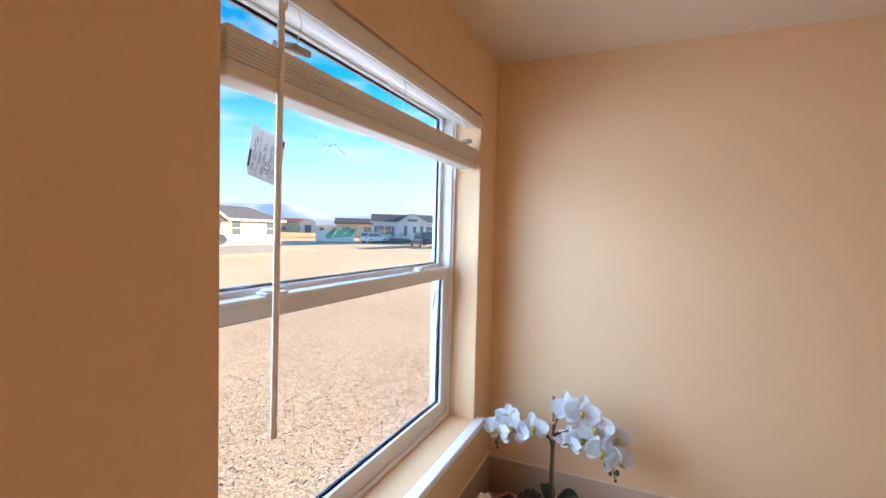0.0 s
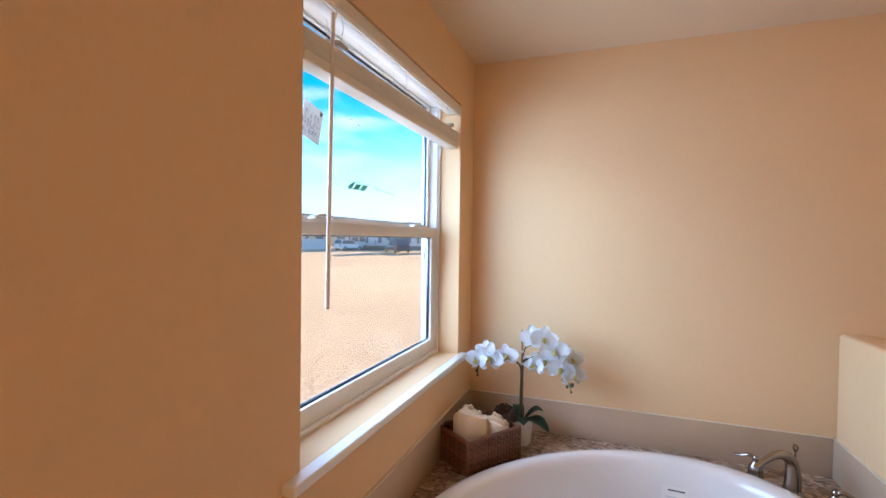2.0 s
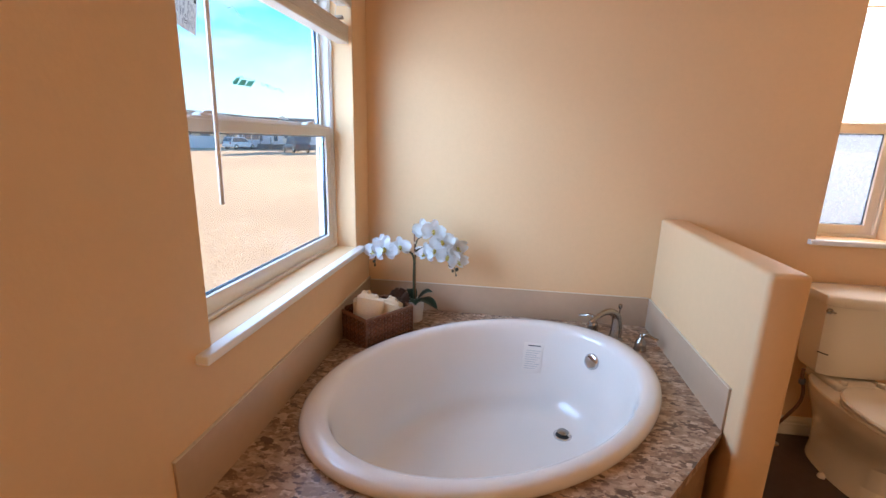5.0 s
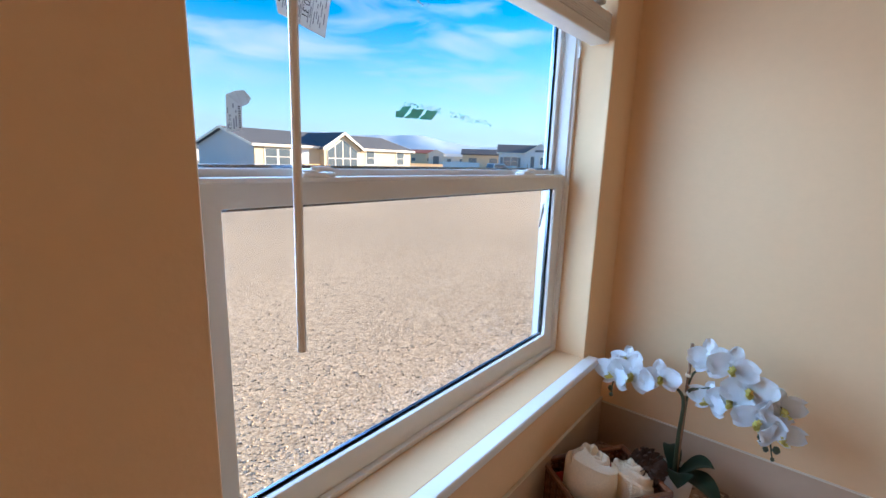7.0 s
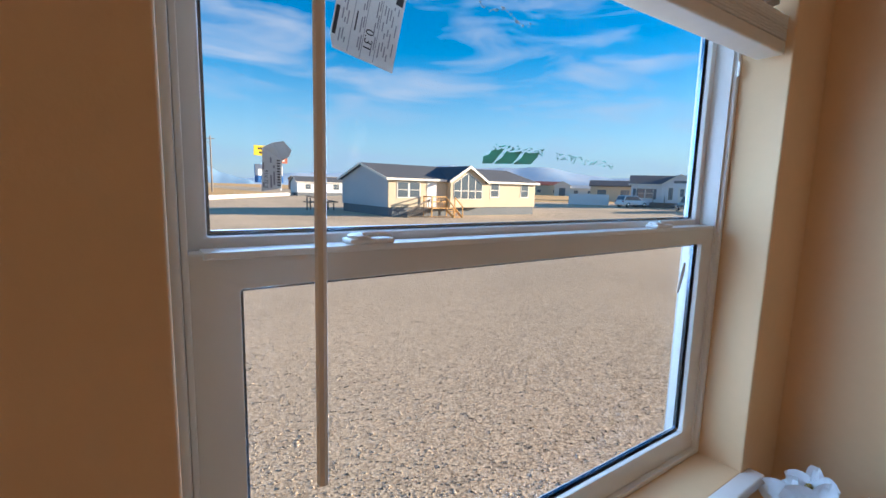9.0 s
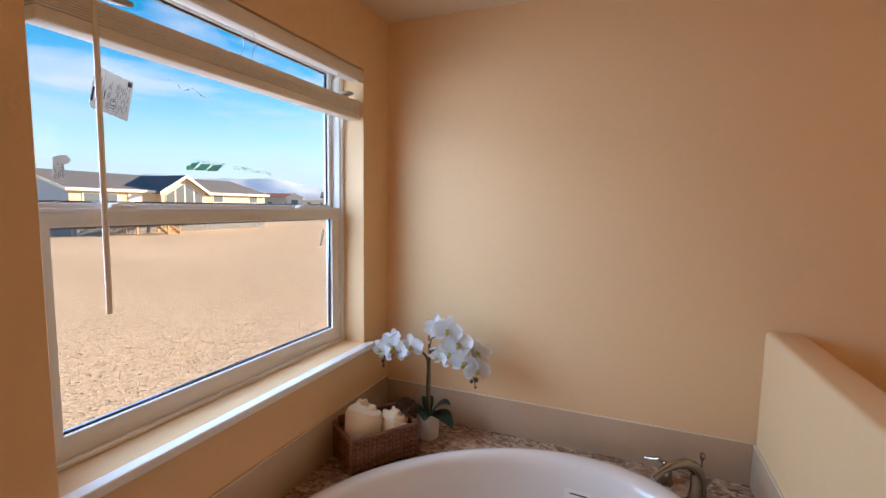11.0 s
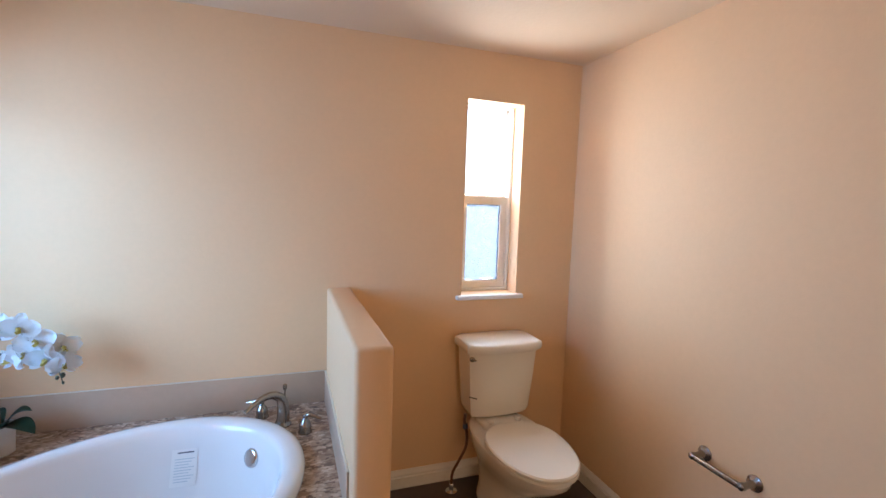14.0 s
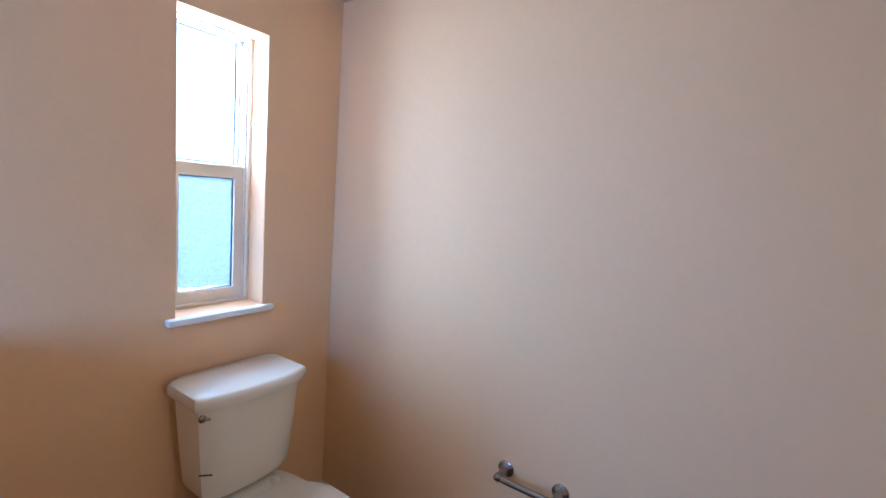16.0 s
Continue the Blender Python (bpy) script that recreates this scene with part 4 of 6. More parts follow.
def rolled_towel(m, radius, height, turns, label, rise, flap=None):
    """Thick terry cloth rolled up on end: plump overlapping coils, the inner ones standing proud; flap is a draped outer fold (from, to in degrees, height)."""
    t = thing("rolled_towel", tuple(m.translation), label, "towel", "rolled towels in the basket")
    bm = bmesh.new()
    steps = int(turns * 30)
    pitch = radius / turns
    half = pitch * 0.47
    section = [(-half, 0.0), (-half, 0.55), (-half, 0.9), (-half * 0.75, 0.965), (-half * 0.3, 0.995), (half * 0.3, 0.995), (half * 0.75, 0.965), (half, 0.9), (half, 0.55), (half, 0.0)]
    cols = []
    for k in range(steps + 1):
        q = k / steps
        a = 2 * math.pi * turns * q
        r = half + (radius - pitch) * q
        wob = 1 + 0.045 * math.sin(3 * a + 1) + 0.03 * math.sin(5 * a)
        top = height + rise * (1 - q) + 0.006 * math.sin(a * 0.7 + 0.4) + 0.003 * math.sin(4.3 * a)
        cols.append([bm.verts.new(((r * wob + d) * math.cos(a), (r * wob + d) * math.sin(a), z * top)) for d, z in section])
    for a, b in zip(cols, cols[1:]):
        for k in range(len(section) - 1):
            bm.faces.new((a[k], b[k], b[k + 1], a[k + 1]))
    bm.faces.new(cols[0])
    bm.faces.new(cols[-1][::-1])
    bmesh.ops.recalc_face_normals(bm, faces=bm.faces)
    part("cloth", turned(bm, m), M_TOWEL, t)
    if flap:
        a0, a1, top = flap
        bm = bmesh.new()
        cols = []
        for k in range(19):
            q = k / 18
            a = radians(a0 + (a1 - a0) * q)
            lip = top * (1.0 - 0.22 * q) + 0.004 * math.sin(7 * q)
            out = radius * 1.02 + 0.005 * math.sin(math.pi * q)
            col = [(0.35 * radius * (1 - q) + 0.55 * radius * q, lip + 0.012)] if q < 0.75 else [(radius * 0.8, lip + 0.006)]
            col += [(out * 0.8, lip + 0.009), (out, lip), (out + 0.004, lip * 0.7), (out + 0.003, lip * 0.35), (out, 0.0)]
            cols.append([bm.verts.new((r * math.cos(a), r * math.sin(a), z)) for r, z in col])
        for a, b in zip(cols, cols[1:]):
            for k in range(5):
                bm.faces.new((a[k], b[k], b[k + 1], a[k + 1]))
        bmesh.ops.recalc_face_normals(bm, faces=bm.faces)
        bmesh.ops.solidify(bm, geom=bm.faces[:], thickness=0.006)
        part("outer_fold", turned(bm, m), M_TOWEL, t)
    return t


rolled_towel(BM @ pose(-0.052, 0.002, 0.06, -4, 4, 0), 0.070, 0.128, 2.8, "tall cream terry towel rolled upright in the basket", 0.030, (195, 335, 0.148))
rolled_towel(BM @ pose(0.058, -0.028, 0.07, 20, 10, 100), 0.058, 0.082, 3.6, "short cream terry towel rolled like a rose in the basket", 0.022, (60, 230, 0.068))

cone = thing("pinecone", (0.226, 1.862, 0.64), "dark brown open pinecone resting in the basket", "pinecone")
bm = bmesh.new()
CM = pose(0.226, 1.862, 0.672, 62, 0, 15)
lathe([(0.0, -0.035), (0.018, -0.028), (0.022, 0.0), (0.012, 0.03), (0.0, 0.038)], 14, CM, bm)
for k in range(70):
    s = k / 69
    a = k * 2.39996
    r = 0.020 * math.sin(math.pi * (0.12 + 0.8 * s)) + 0.006
    tip = CM @ Vector((2.0 * r * math.cos(a), 2.0 * r * math.sin(a), -0.034 + 0.07 * s + 0.012))
    root = CM @ Vector((0.6 * r * math.cos(a), 0.6 * r * math.sin(a), -0.034 + 0.07 * s))
    tube([root, root.lerp(tip, 0.6), tip], lambda t: 0.003 + 0.0045 * t, 5, bm, 0.35)
part("scales", bm, M_CONE, cone)

# ---- orchid ----
ox, oy = 0.280, 1.968
orchid = thing("potted_orchid", (ox, oy, DECK), "white silk orchid with two sprays in a marbled ceramic pot", "orchid")
pot_bm = lathe([(0.0, 0.0), (0.036, 0.0), (0.040, 0.004), (0.041, 0.02), (0.042, 0.036), (0.044, 0.055), (0.046, 0.075), (0.047, 0.092), (0.047, 0.108), (0.0455, 0.112), (0.043, 0.11), (0.042, 0.095),
                (0.0, 0.093)], 48)
for v in pot_bm.verts:
    rad = math.hypot(v.co.x, v.co.y)
    if rad > 0.039 and v.co.z < 0.109:
        k = 1 + 0.05 * math.sin(5 * math.atan2(v.co.y, v.co.x) + 26 * v.co.z)
        v.co.x, v.co.y = v.co.x * k, v.co.y * k
part("pot", turned(pot_bm, pose(ox, oy, DECK)), M_POT, orchid)
part("moss", lathe([(0.0, 0.104), (0.03, 0.102), (0.042, 0.094)], 20, pose(ox, oy, DECK)), M_CONE, orchid)
part("stake", tube([(ox + 0.004, oy, DECK + 0.09), (ox - 0.004, oy, 1.024)], 0.0042, 8), M_STAKE, orchid)


def stem(points, r0=0.004, r1=0.0022):
    return part("stem", tube(smooth_path(points, 7), lambda t: r0 + (r1 - r0) * t, 8), M_STEM, orchid)


stem([(ox, oy - 0.006, DECK + 0.09), (ox - 0.004, oy - 0.007, 0.74), (ox - 0.004, oy - 0.007, 0.85), (ox - 0.03, oy - 0.01, 0.888), (ox - 0.08, oy - 0.015, 0.91),
      (ox - 0.145, oy - 0.02, 0.905), (ox - 0.19, oy - 0.025, 0.87), (ox - 0.197, oy - 0.03, 0.81)], 0.006)
stem([(ox, oy + 0.006, DECK + 0.09), (ox, oy + 0.004, 0.76), (ox + 0.002, oy, 0.87), (ox + 0.02, oy - 0.01, 0.90), (ox + 0.06, oy - 0.010, 0.915), (ox + 0.12, oy - 0.015, 0.92),
      (ox + 0.18, oy - 0.025, 0.885), (ox + 0.198, oy - 0.03, 0.84), (ox + 0.211, oy - 0.03, 0.788)], 0.006, 0.0016)
stem([(ox, oy, 0.90), (ox + 0.012, oy - 0.006, 0.945), (ox + 0.035, oy - 0.01, 0.965), (ox + 0.02, oy - 0.01, 0.985), (ox + 0.03, oy - 0.012, 1.01)], 0.003)
stem([(ox + 0.03, oy - 0.01, 0.963), (ox + 0.08, oy - 0.015, 0.985), (ox + 0.15, oy - 0.015, 0.96), (ox + 0.22, oy - 0.015, 0.915)], 0.003)
for z in (0.875, 0.93):
    part("raffia_tie", lathe([(0.0075, -0.005), (0.0095, -0.003), (0.0095, 0.003), (0.0075, 0.005)], 14, pose(ox - 0.001, oy, z)), M_TIE, orchid)


def leaf(heading, length, width, lift, droop):
    bm = bmesh.new()
    d, s = Vector((math.cos(heading), math.sin(heading), 0)), Vector((-math.sin(heading), math.cos(heading), 0))
    cols = []
    for k in range(10):
        t = k / 9
        w = 1.3 * width * (math.sin(math.pi * (0.1 + 0.9 * t)) ** 0.7) if t < 1 else 0.001
        c = Vector((ox, oy, DECK + 0.10)) + d * (0.01 + length * t) + Vector((0, 0, lift * math.sin(math.pi * 0.6 * t) - droop * t * t))
        cols.append([bm.verts.new(c + s * w * u + Vector((0, 0, 0.25 * w * abs(u)))) for u in (-1, -0.5, 0, 0.5, 1)])
    for a, b in zip(cols, cols[1:]):
        for k in range(4):
            bm.faces.new((a[k], a[k + 1], b[k + 1], b[k]))
    bmesh.ops.solidify(bm, geom=bm.faces[:], thickness=0.002)
    part("leaf", bm, M_LEAF, orchid)


leaf(radians(-20), 0.125, 0.033, 0.035, 0.05)
leaf(radians(200), 0.12, 0.030, 0.03, 0.02)
leaf(radians(10), 0.085, 0.028, 0.06, 0.01)
leaf(radians(-75), 0.09, 0.030, 0.05, 0.03)
leaf(radians(120), 0.07, 0.02, 0.06, 0.02)


def petal(bm, m, length, width, cup):
    """A rounded cupped petal growing along +x of m."""
    cols = []
    for k in range(7):
        t = k / 6
        w = width * math.sin(math.pi * min(0.97, 0.10 + 0.80 * t)) ** 0.75
        cols.append([bm.verts.new(m @ Vector((length * t, w * u, cup * (t * t) - 0.18 * w * (1 - u * u) + 0.006 * math.sin(5 * t + 3 * u)))) for u in (-1, -0.55, 0, 0.55, 1)])
    for a, b in zip(cols, cols[1:]):
        for k in range(4):
            bm.faces.new((a[k], a[k + 1], b[k + 1], b[k]))


def bloom(x, y, z, towards, size, spin=0.0):
    """An orchid flower: two broad petals, three narrow sepals, and a yellow throat."""
    size *= 1.36
    m = Matrix.Translation((ox + (x - ox) * 1.06, y, z)) @ Vector(towards).to_track_quat("Z", "Y").to_matrix().to_4x4() @ pose(0, 0, 0, 0, 0, spin)
    bm = bmesh.new()
    for a, w, lift in ((90, 0.37, 0.0), (218, 0.35, -0.001), (322, 0.35, -0.001)):
        petal(bm, m @ pose(0, 0, lift, 0, 0, a), size, size * w, -size * 0.12)
    for a in (8, 172):
        petal(bm, m @ pose(0, 0, 0.004, 0, 0, a), size * 1.05, size * 0.56, size * 0.14)
    bmesh.ops.solidify(bm, geom=bm.faces[:], thickness=0.0012)
    f = part("flower", bm, M_PETAL, orchid)
    bm = bmesh.new()
    petal(bm, m @ pose(0, 0, 0.006, 0, -35, 270), size * 0.42, size * 0.16, size * 0.2)
    petal(bm, m @ pose(0, 0, 0.006, 0, -60, 60), size * 0.26, size * 0.12, size * 0.1)
    petal(bm, m @ pose(0, 0, 0.006, 0, -60, 120), size * 0.26, size * 0.12, size * 0.1)
    bmesh.ops.solidify(bm, geom=bm.faces[:], thickness=0.001)
    part("throat", bm, M_LIP, f, "yellow flower throat")


bloom(ox - 0.062, oy - 0.035, 0.912, (0.2, -1, 0.1), 0.038, 10)
bloom(ox - 0.132, oy - 0.045, 0.900, (0.0, -1, 0.0), 0.046, -8)
bloom(ox - 0.182, oy - 0.040, 0.885, (-0.4, -0.8, 0.1), 0.042, 5)
bloom(ox - 0.155, oy - 0.015, 0.925, (-0.3, -0.8, 0.5), 0.036, 20)
bloom(ox + 0.045, oy - 0.03, 1.005, (0.0, -1, 0.2), 0.038, 12)
bloom(ox + 0.092, oy - 0.045, 1.000, (0.3, -1, 0.1), 0.042, -10)
bloom(ox + 0.133, oy - 0.035, 0.950, (0.1, -1, 0.1), 0.044, 14)
bloom(ox + 0.053, oy - 0.020, 0.885, (-0.5, -1, 0.0), 0.038, 0)
bloom(ox + 0.100, oy - 0.030, 0.905, (-0.1, -1, 0.0), 0.040, 9)
bloom(ox + 0.160, oy - 0.045, 0.882, (0.1, -1, -0.1), 0.042, -14)
bloom(ox + 0.198, oy - 0.015, 0.915, (0.7, -0.8, 0.1), 0.040, 8)
bloom(ox + 0.205, oy - 0.035, 0.858, (0.6, -0.9, -0.1), 0.038, 0)
for x, y, z, r in ((ox - 0.200, oy - 0.03, 0.83, 0.008), (ox - 0.195, oy - 0.035, 0.812, 0.006), (ox + 0.183, oy - 0.04, 0.838, 0.010), (ox + 0.216, oy - 0.04, 0.818, 0.009),
                   (ox + 0.195, oy - 0.03, 0.806, 0.007), (ox + 0.212, oy - 0.03, 0.785, 0.005)):
    part("bud", lathe([(0, -1.3), (0.6, -0.9), (1.0, -0.1), (0.7, 0.8), (0, 1.2)], 12, Matrix.Translation((x, y, z)) @ Matrix.Scale(r, 4)), M_STEM, orchid)

# ---- toilet ----
TX = 2.312
toilet = thing("toilet", (TX, 1.75, 0.0), "bisque two-piece toilet with its lid closed", "toilet")


def d_outline(hw, y_back, y_front, bow, n=22, round_back=0.03):
    """Plan of the tank: flat behind, bowed in front."""
    out = [(-hw + round_back, y_back), (hw - round_back, y_back), (hw, y_back - round_back)]
    for k in range(n + 1):
        u = 1 - 2 * k / n
        out.append((hw * math.copysign(min(1, abs(u)) ** 0.8, u) if k not in (0, n) else hw * u, y_front - bow * (1 - abs(u) ** 2.6)))
    out.append((-hw, y_back - round_back))
    return out


def loft(sections, bm=None):
    """Joins closed outlines of equal length: (outline, z, scale about TX)."""
    bm = bm or bmesh.new()
    rings = [[bm.verts.new((TX + x, y, z)) for x, y in o] for o, z in sections]
    n = len(rings[0])
    for a, b in zip(rings, rings[1:]):
        for k in range(n):
            bm.faces.new((a[k], a[(k + 1) % n], b[(k + 1) % n], b[k]))
    bm.faces.new(rings[0][::-1])
    bm.faces.new(rings[-1])
    bmesh.ops.recalc_face_normals(bm, faces=bm.faces)
    return bm


part("tank", loft([(d_outline(0.134, 2.09, 1.957, 0.018), 0.426), (d_outline(0.152, 2.098, 1.947, 0.026), 0.433), (d_outline(0.162, 2.10, 1.940, 0.030), 0.455),
                   (d_outline(0.176, 2.104, 1.930, 0.034), 0.62), (d_outline(0.186, 2.106, 1.924, 0.036), 0.772)]), M_CHINA, toilet)
part("tank_lid", loft([(d_outline(0.192, 2.108, 1.918, 0.038), 0.769), (d_outline(0.202, 2.112, 1.908, 0.042), 0.774), (d_outline(0.206, 2.114, 1.904, 0.044), 0.786),
                       (d_outline(0.206, 2.114, 1.904, 0.044), 0.804), (d_outline(0.202, 2.111, 1.908, 0.043), 0.815), (d_outline(0.192, 2.104, 1.916, 0.041), 0.821)]), M_CHINA, toilet)


def egg(hw, y_back, y_front, n=44):
    """Elongated bowl plan."""
    out, yc = [], y_back - (y_back - y_front) * 0.42
    for k in range(n):
        a = 2 * math.pi * k / n
        s = math.sin(a)
        y = yc + (y_back - yc) * abs(s) ** 0.85 if s > 0 else yc - (yc - y_front) * abs(s)
        out.append((hw * math.copysign(abs(math.cos(a)) ** 0.92, math.cos(a)), y))
    return out


part("bowl", loft([(egg(0.115, 2.05, 1.580), 0.0), (egg(0.112, 2.05, 1.590), 0.02), (egg(0.095, 2.05, 1.640), 0.06), (egg(0.10, 2.06, 1.640), 0.16), (egg(0.13, 2.07, 1.540), 0.24),
                   (egg(0.165, 2.08, 1.440), 0.31), (egg(0.180, 2.09, 1.385), 0.36), (egg(0.183, 2.09, 1.375), 0.385), (egg(0.178, 2.085, 1.380), 0.392)]), M_CHINA, toilet)
part("tank_shelf", box(TX - 0.11, TX + 0.11, 1.86, 2.09, 0.36, 0.420, 0.02, 3), M_CHINA, toilet)
part("seat", loft([(egg(0.180, 1.850, 1.375), 0.393), (egg(0.186, 1.853, 1.368), 0.398), (egg(0.186, 1.853, 1.368), 0.408), (egg(0.181, 1.850, 1.373), 0.412)]), M_SEAT, toilet)
part("seat_lid", loft([(egg(0.180, 1.853, 1.374), 0.414), (egg(0.187, 1.857, 1.366), 0.418), (egg(0.187, 1.857, 1.366), 0.424), (egg(0.180, 1.851, 1.373), 0.431),
                       (egg(0.15, 1.825, 1.410), 0.434)]), M_SEAT, toilet)
for dx in (-0.075, 0.075):
    part("hinge_cap", lathe([(0.016, 0.0), (0.016, 0.012), (0.012, 0.018), (0.0, 0.02)], 18, pose(TX + dx, 1.885, 0.418)), M_SEAT, toilet)
    part("bolt_cap", lathe([(0.016, 0.0), (0.015, 0.012), (0.008, 0.02), (0.0, 0.022)], 16, pose(TX + dx * 1.75, 1.80, 0.0)), M_CHINA, toilet)
lev = part("flush_lever", lathe([(0.013, 0.0), (0.013, 0.006), (0.009, 0.009), (0.0, 0.01)], 18, pose(TX - 0.174, 1.921, 0.742, 90)), M_NICKEL, toilet, "small nickel flush button")
part("lever_arm", tube([(TX - 0.174, 1.910, 0.742), (TX - 0.164, 1.906, 0.740), (TX - 0.157, 1.906, 0.738)], 0.0045, 8), M_NICKEL, lev)
part("stamp", turned(box(-0.02, 0.02, -0.001, 0.001, -0.0025, 0.0025), pose(TX - 0.158, 1.9265, 0.54, 0, 8, -30)), M_INK, toilet, "short dark printed mark")
hose = thing("water_supply_hose", (2.10, 2.08, 0.0), "braided brown toilet supply hose rising from a floor valve", "hose")
part("hose", tube(smooth_path([(2.092, 2.02, 0.03), (2.096, 2.02, 0.10), (2.118, 2.0, 0.17), (2.152, 1.99, 0.25), (2.156, 1.99, 0.32), (2.146, 2.0, 0.37), (2.15, 2.01, 0.42)], 8), 0.0075, 10), M_BRAID, hose)
part("nut", lathe([(0.012, 0.0), (0.014, 0.004), (0.014, 0.022), (0.011, 0.028)], 8, pose(2.149, 2.0, 0.345)), material("blue_nut", (0.12, 0.13, 0.16), 0.4), hose)
part("valve", lathe([(0.03, 0.0), (0.03, 0.003), (0.012, 0.006), (0.012, 0.04), (0.009, 0.045), (0.0, 0.046)], 18, pose(2.092, 2.02, 0.0)), M_CHROME, hose)

# ---- paper holder ----
holder = thing("toilet_paper_holder", (XE, 1.085, 0.56), "empty brushed nickel toilet paper holder on two wall posts", "paper holder")
for y in (1.183, 0.985):
    m = pose(XE, y, 0.562, 0, -90, 0)
    post = part("wall_post", lathe([(0.0, 0.0), (0.029, 0.0), (0.029, 0.004), (0.022, 0.008), (0.014, 0.014), (0.011, 0.03), (0.0115, 0.052), (0.014, 0.06), (0.013, 0.072), (0.006, 0.078), (0.0, 0.079)],
                               26, m), M_NICKEL, holder)
part("roller", tube([(XE - 0.062, 1.183, 0.558), (XE - 0.062, 0.985, 0.558)], 0.011, 16), M_NICKEL, holder)

# ---- outside: the lot ----
def lot_height(x, y):
    """The lot is level by the house and climbs gently towards the far sales office."""
    s = max(0.0, min(1.0, (y - 34) / 24))
    return GROUND + 0.45 * s * s * (3 - 2 * s)


M_GRAVEL = gravel_material("pale_gravel")
bm = bmesh.new()
xs = [-3000, -1200, -500, -250, -160] + [-120 + 4 * k for k in range(31)] + [20, 80, 400, 3000]
ys = [-3000, -600, -150, -50] + [-20 + 5 * k for k in range(29)] + [150, 220, 400, 900, 3000]
grid = [[bm.verts.new((x, y, lot_height(x, y))) for y in ys] for x in xs]
for i in range(len(xs) - 1):
    for j in range(len(ys) - 1):
        if xs[i] >= -0.0 and xs[i + 1] <= 4.1 and 0 <= ys[j] <= 0:
            continue
        bm.faces.new((grid[i][j], grid[i + 1][j], grid[i + 1][j + 1], grid[i][j + 1]))
tagged(part("ground", bm, M_GRAVEL, None, "", True), "pale tan gravel lot in low sun", "ground", kind="structure")

# loose stones close to the window
rng = random.Random(11)
proto = []
for k in range(6):
    b2 = bmesh.new()
    bmesh.ops.create_icosphere(b2, subdivisions=1, radius=1.0)
    vs = [v.co.copy() for v in b2.verts]
    fs = [[v.index for v in f.verts] for f in b2.faces]
    b2.free()
    proto.append(([v * (0.75 + 0.4 * rng.random()) for v in vs], fs))
verts, faces = [], []
for k in range(56000):
    d = 0.35 + 16.0 * rng.random() ** 1.55
    a = radians(180 + 170 * (rng.random() - 0.5))
    sx, y = -0.2 + d * math.cos(a), 1.4 + d * math.sin(a)
    if sx > -0.32:
        continue
    s = (0.005 + 0.010 * rng.random() ** 3 + 0.0005 * d) * min(1.0, (16.4 - d) / 8)
    vs, fs = proto[k % 6]
    a = rng.random() * 6.28
    c, sn = math.cos(a), math.sin(a)
    n0 = len(verts)
    verts += [(sx + s * (c * v.x - sn * v.y), y + s * (sn * v.x + c * v.y), GROUND + s * 0.55 * v.z + s * 0.2) for v in vs]
    faces += [[n0 + q for q in f] for f in fs]
me = bpy.data.meshes.new("loose_gravel")
me.from_pydata(verts, [], faces)
m_stone = material("gravel_stone", (0.76, 0.63, 0.47), 0.9, vary=0.6, vary_scale=40, second=(0.3, 0.22, 0.14))
sn_, sl_ = m_stone.node_tree.nodes, m_stone.node_tree.links
isle, shade, tint = sn_.new("ShaderNodeNewGeometry"), sn_.new("ShaderNodeMapRange"), sn_.new("ShaderNodeHueSaturation")
shade.inputs["To Min"].default_value, shade.inputs["To Max"].default_value = 0.18, 1.5
sl_.new(isle.outputs["Random Per Island"], shade.inputs["Value"])
sl_.new(shade.outputs["Result"], tint.inputs["Value"])
stone_colour = sn_["Principled BSDF"].inputs["Base Color"]
sl_.new(stone_colour.links[0].from_socket, tint.inputs["Color"])
sl_.new(tint.outputs["Color"], stone_colour)
me.materials.append(m_stone)
tagged(new("loose_gravel", me), "loose pale gravel stones on the lot", "gravel", kind="stuff")

M_SIDING = material("cream_lap_siding", (0.60, 0.50, 0.35), 0.7, vary=0.08, vary_scale=0.6)
# gable and rear siding of the cream home, blue-grey shade put into its colour
M_SHADED_SIDING = material("shaded_lap_siding", (0.50, 0.52, 0.55), 0.7, vary=0.08, vary_scale=0.6)
M_WHITESIDING = material("white_lap_siding", (0.75, 0.76, 0.78), 0.7, vary=0.06, vary_scale=0.6)
M_SHINGLE = material("charcoal_shingle", (0.11, 0.12, 0.14), 0.9, vary=0.35, vary_scale=1.5, grain=0.4, grain_scale=12)
M_SKIRT = material("grey_skirting", (0.16, 0.18, 0.20), 0.8, vary=0.2, vary_scale=1)
M_EXTRIM = material("white_exterior_trim", (0.78, 0.74, 0.66), 0.6)
M_PANE = material("dark_far_pane", (0.10, 0.13, 0.16), 0.12, spec=0.8)
M_PINE = material("fresh_pine_lumber", (0.74, 0.43, 0.16), 0.7, vary=0.3, vary_scale=3)
M_GREYWOOD = material("weathered_lumber", (0.22, 0.19, 0.16), 0.8, vary=0.3, vary_scale=3)
M_TYRE = material("tyre_rubber", (0.02, 0.02, 0.02), 0.8)
M_WHITECAR = material("white_car_paint", (0.75, 0.77, 0.8), 0.2, coat=1.0)
M_DARKCAR = material("dark_car_paint", (0.03, 0.04, 0.06), 0.2, coat=1.0)


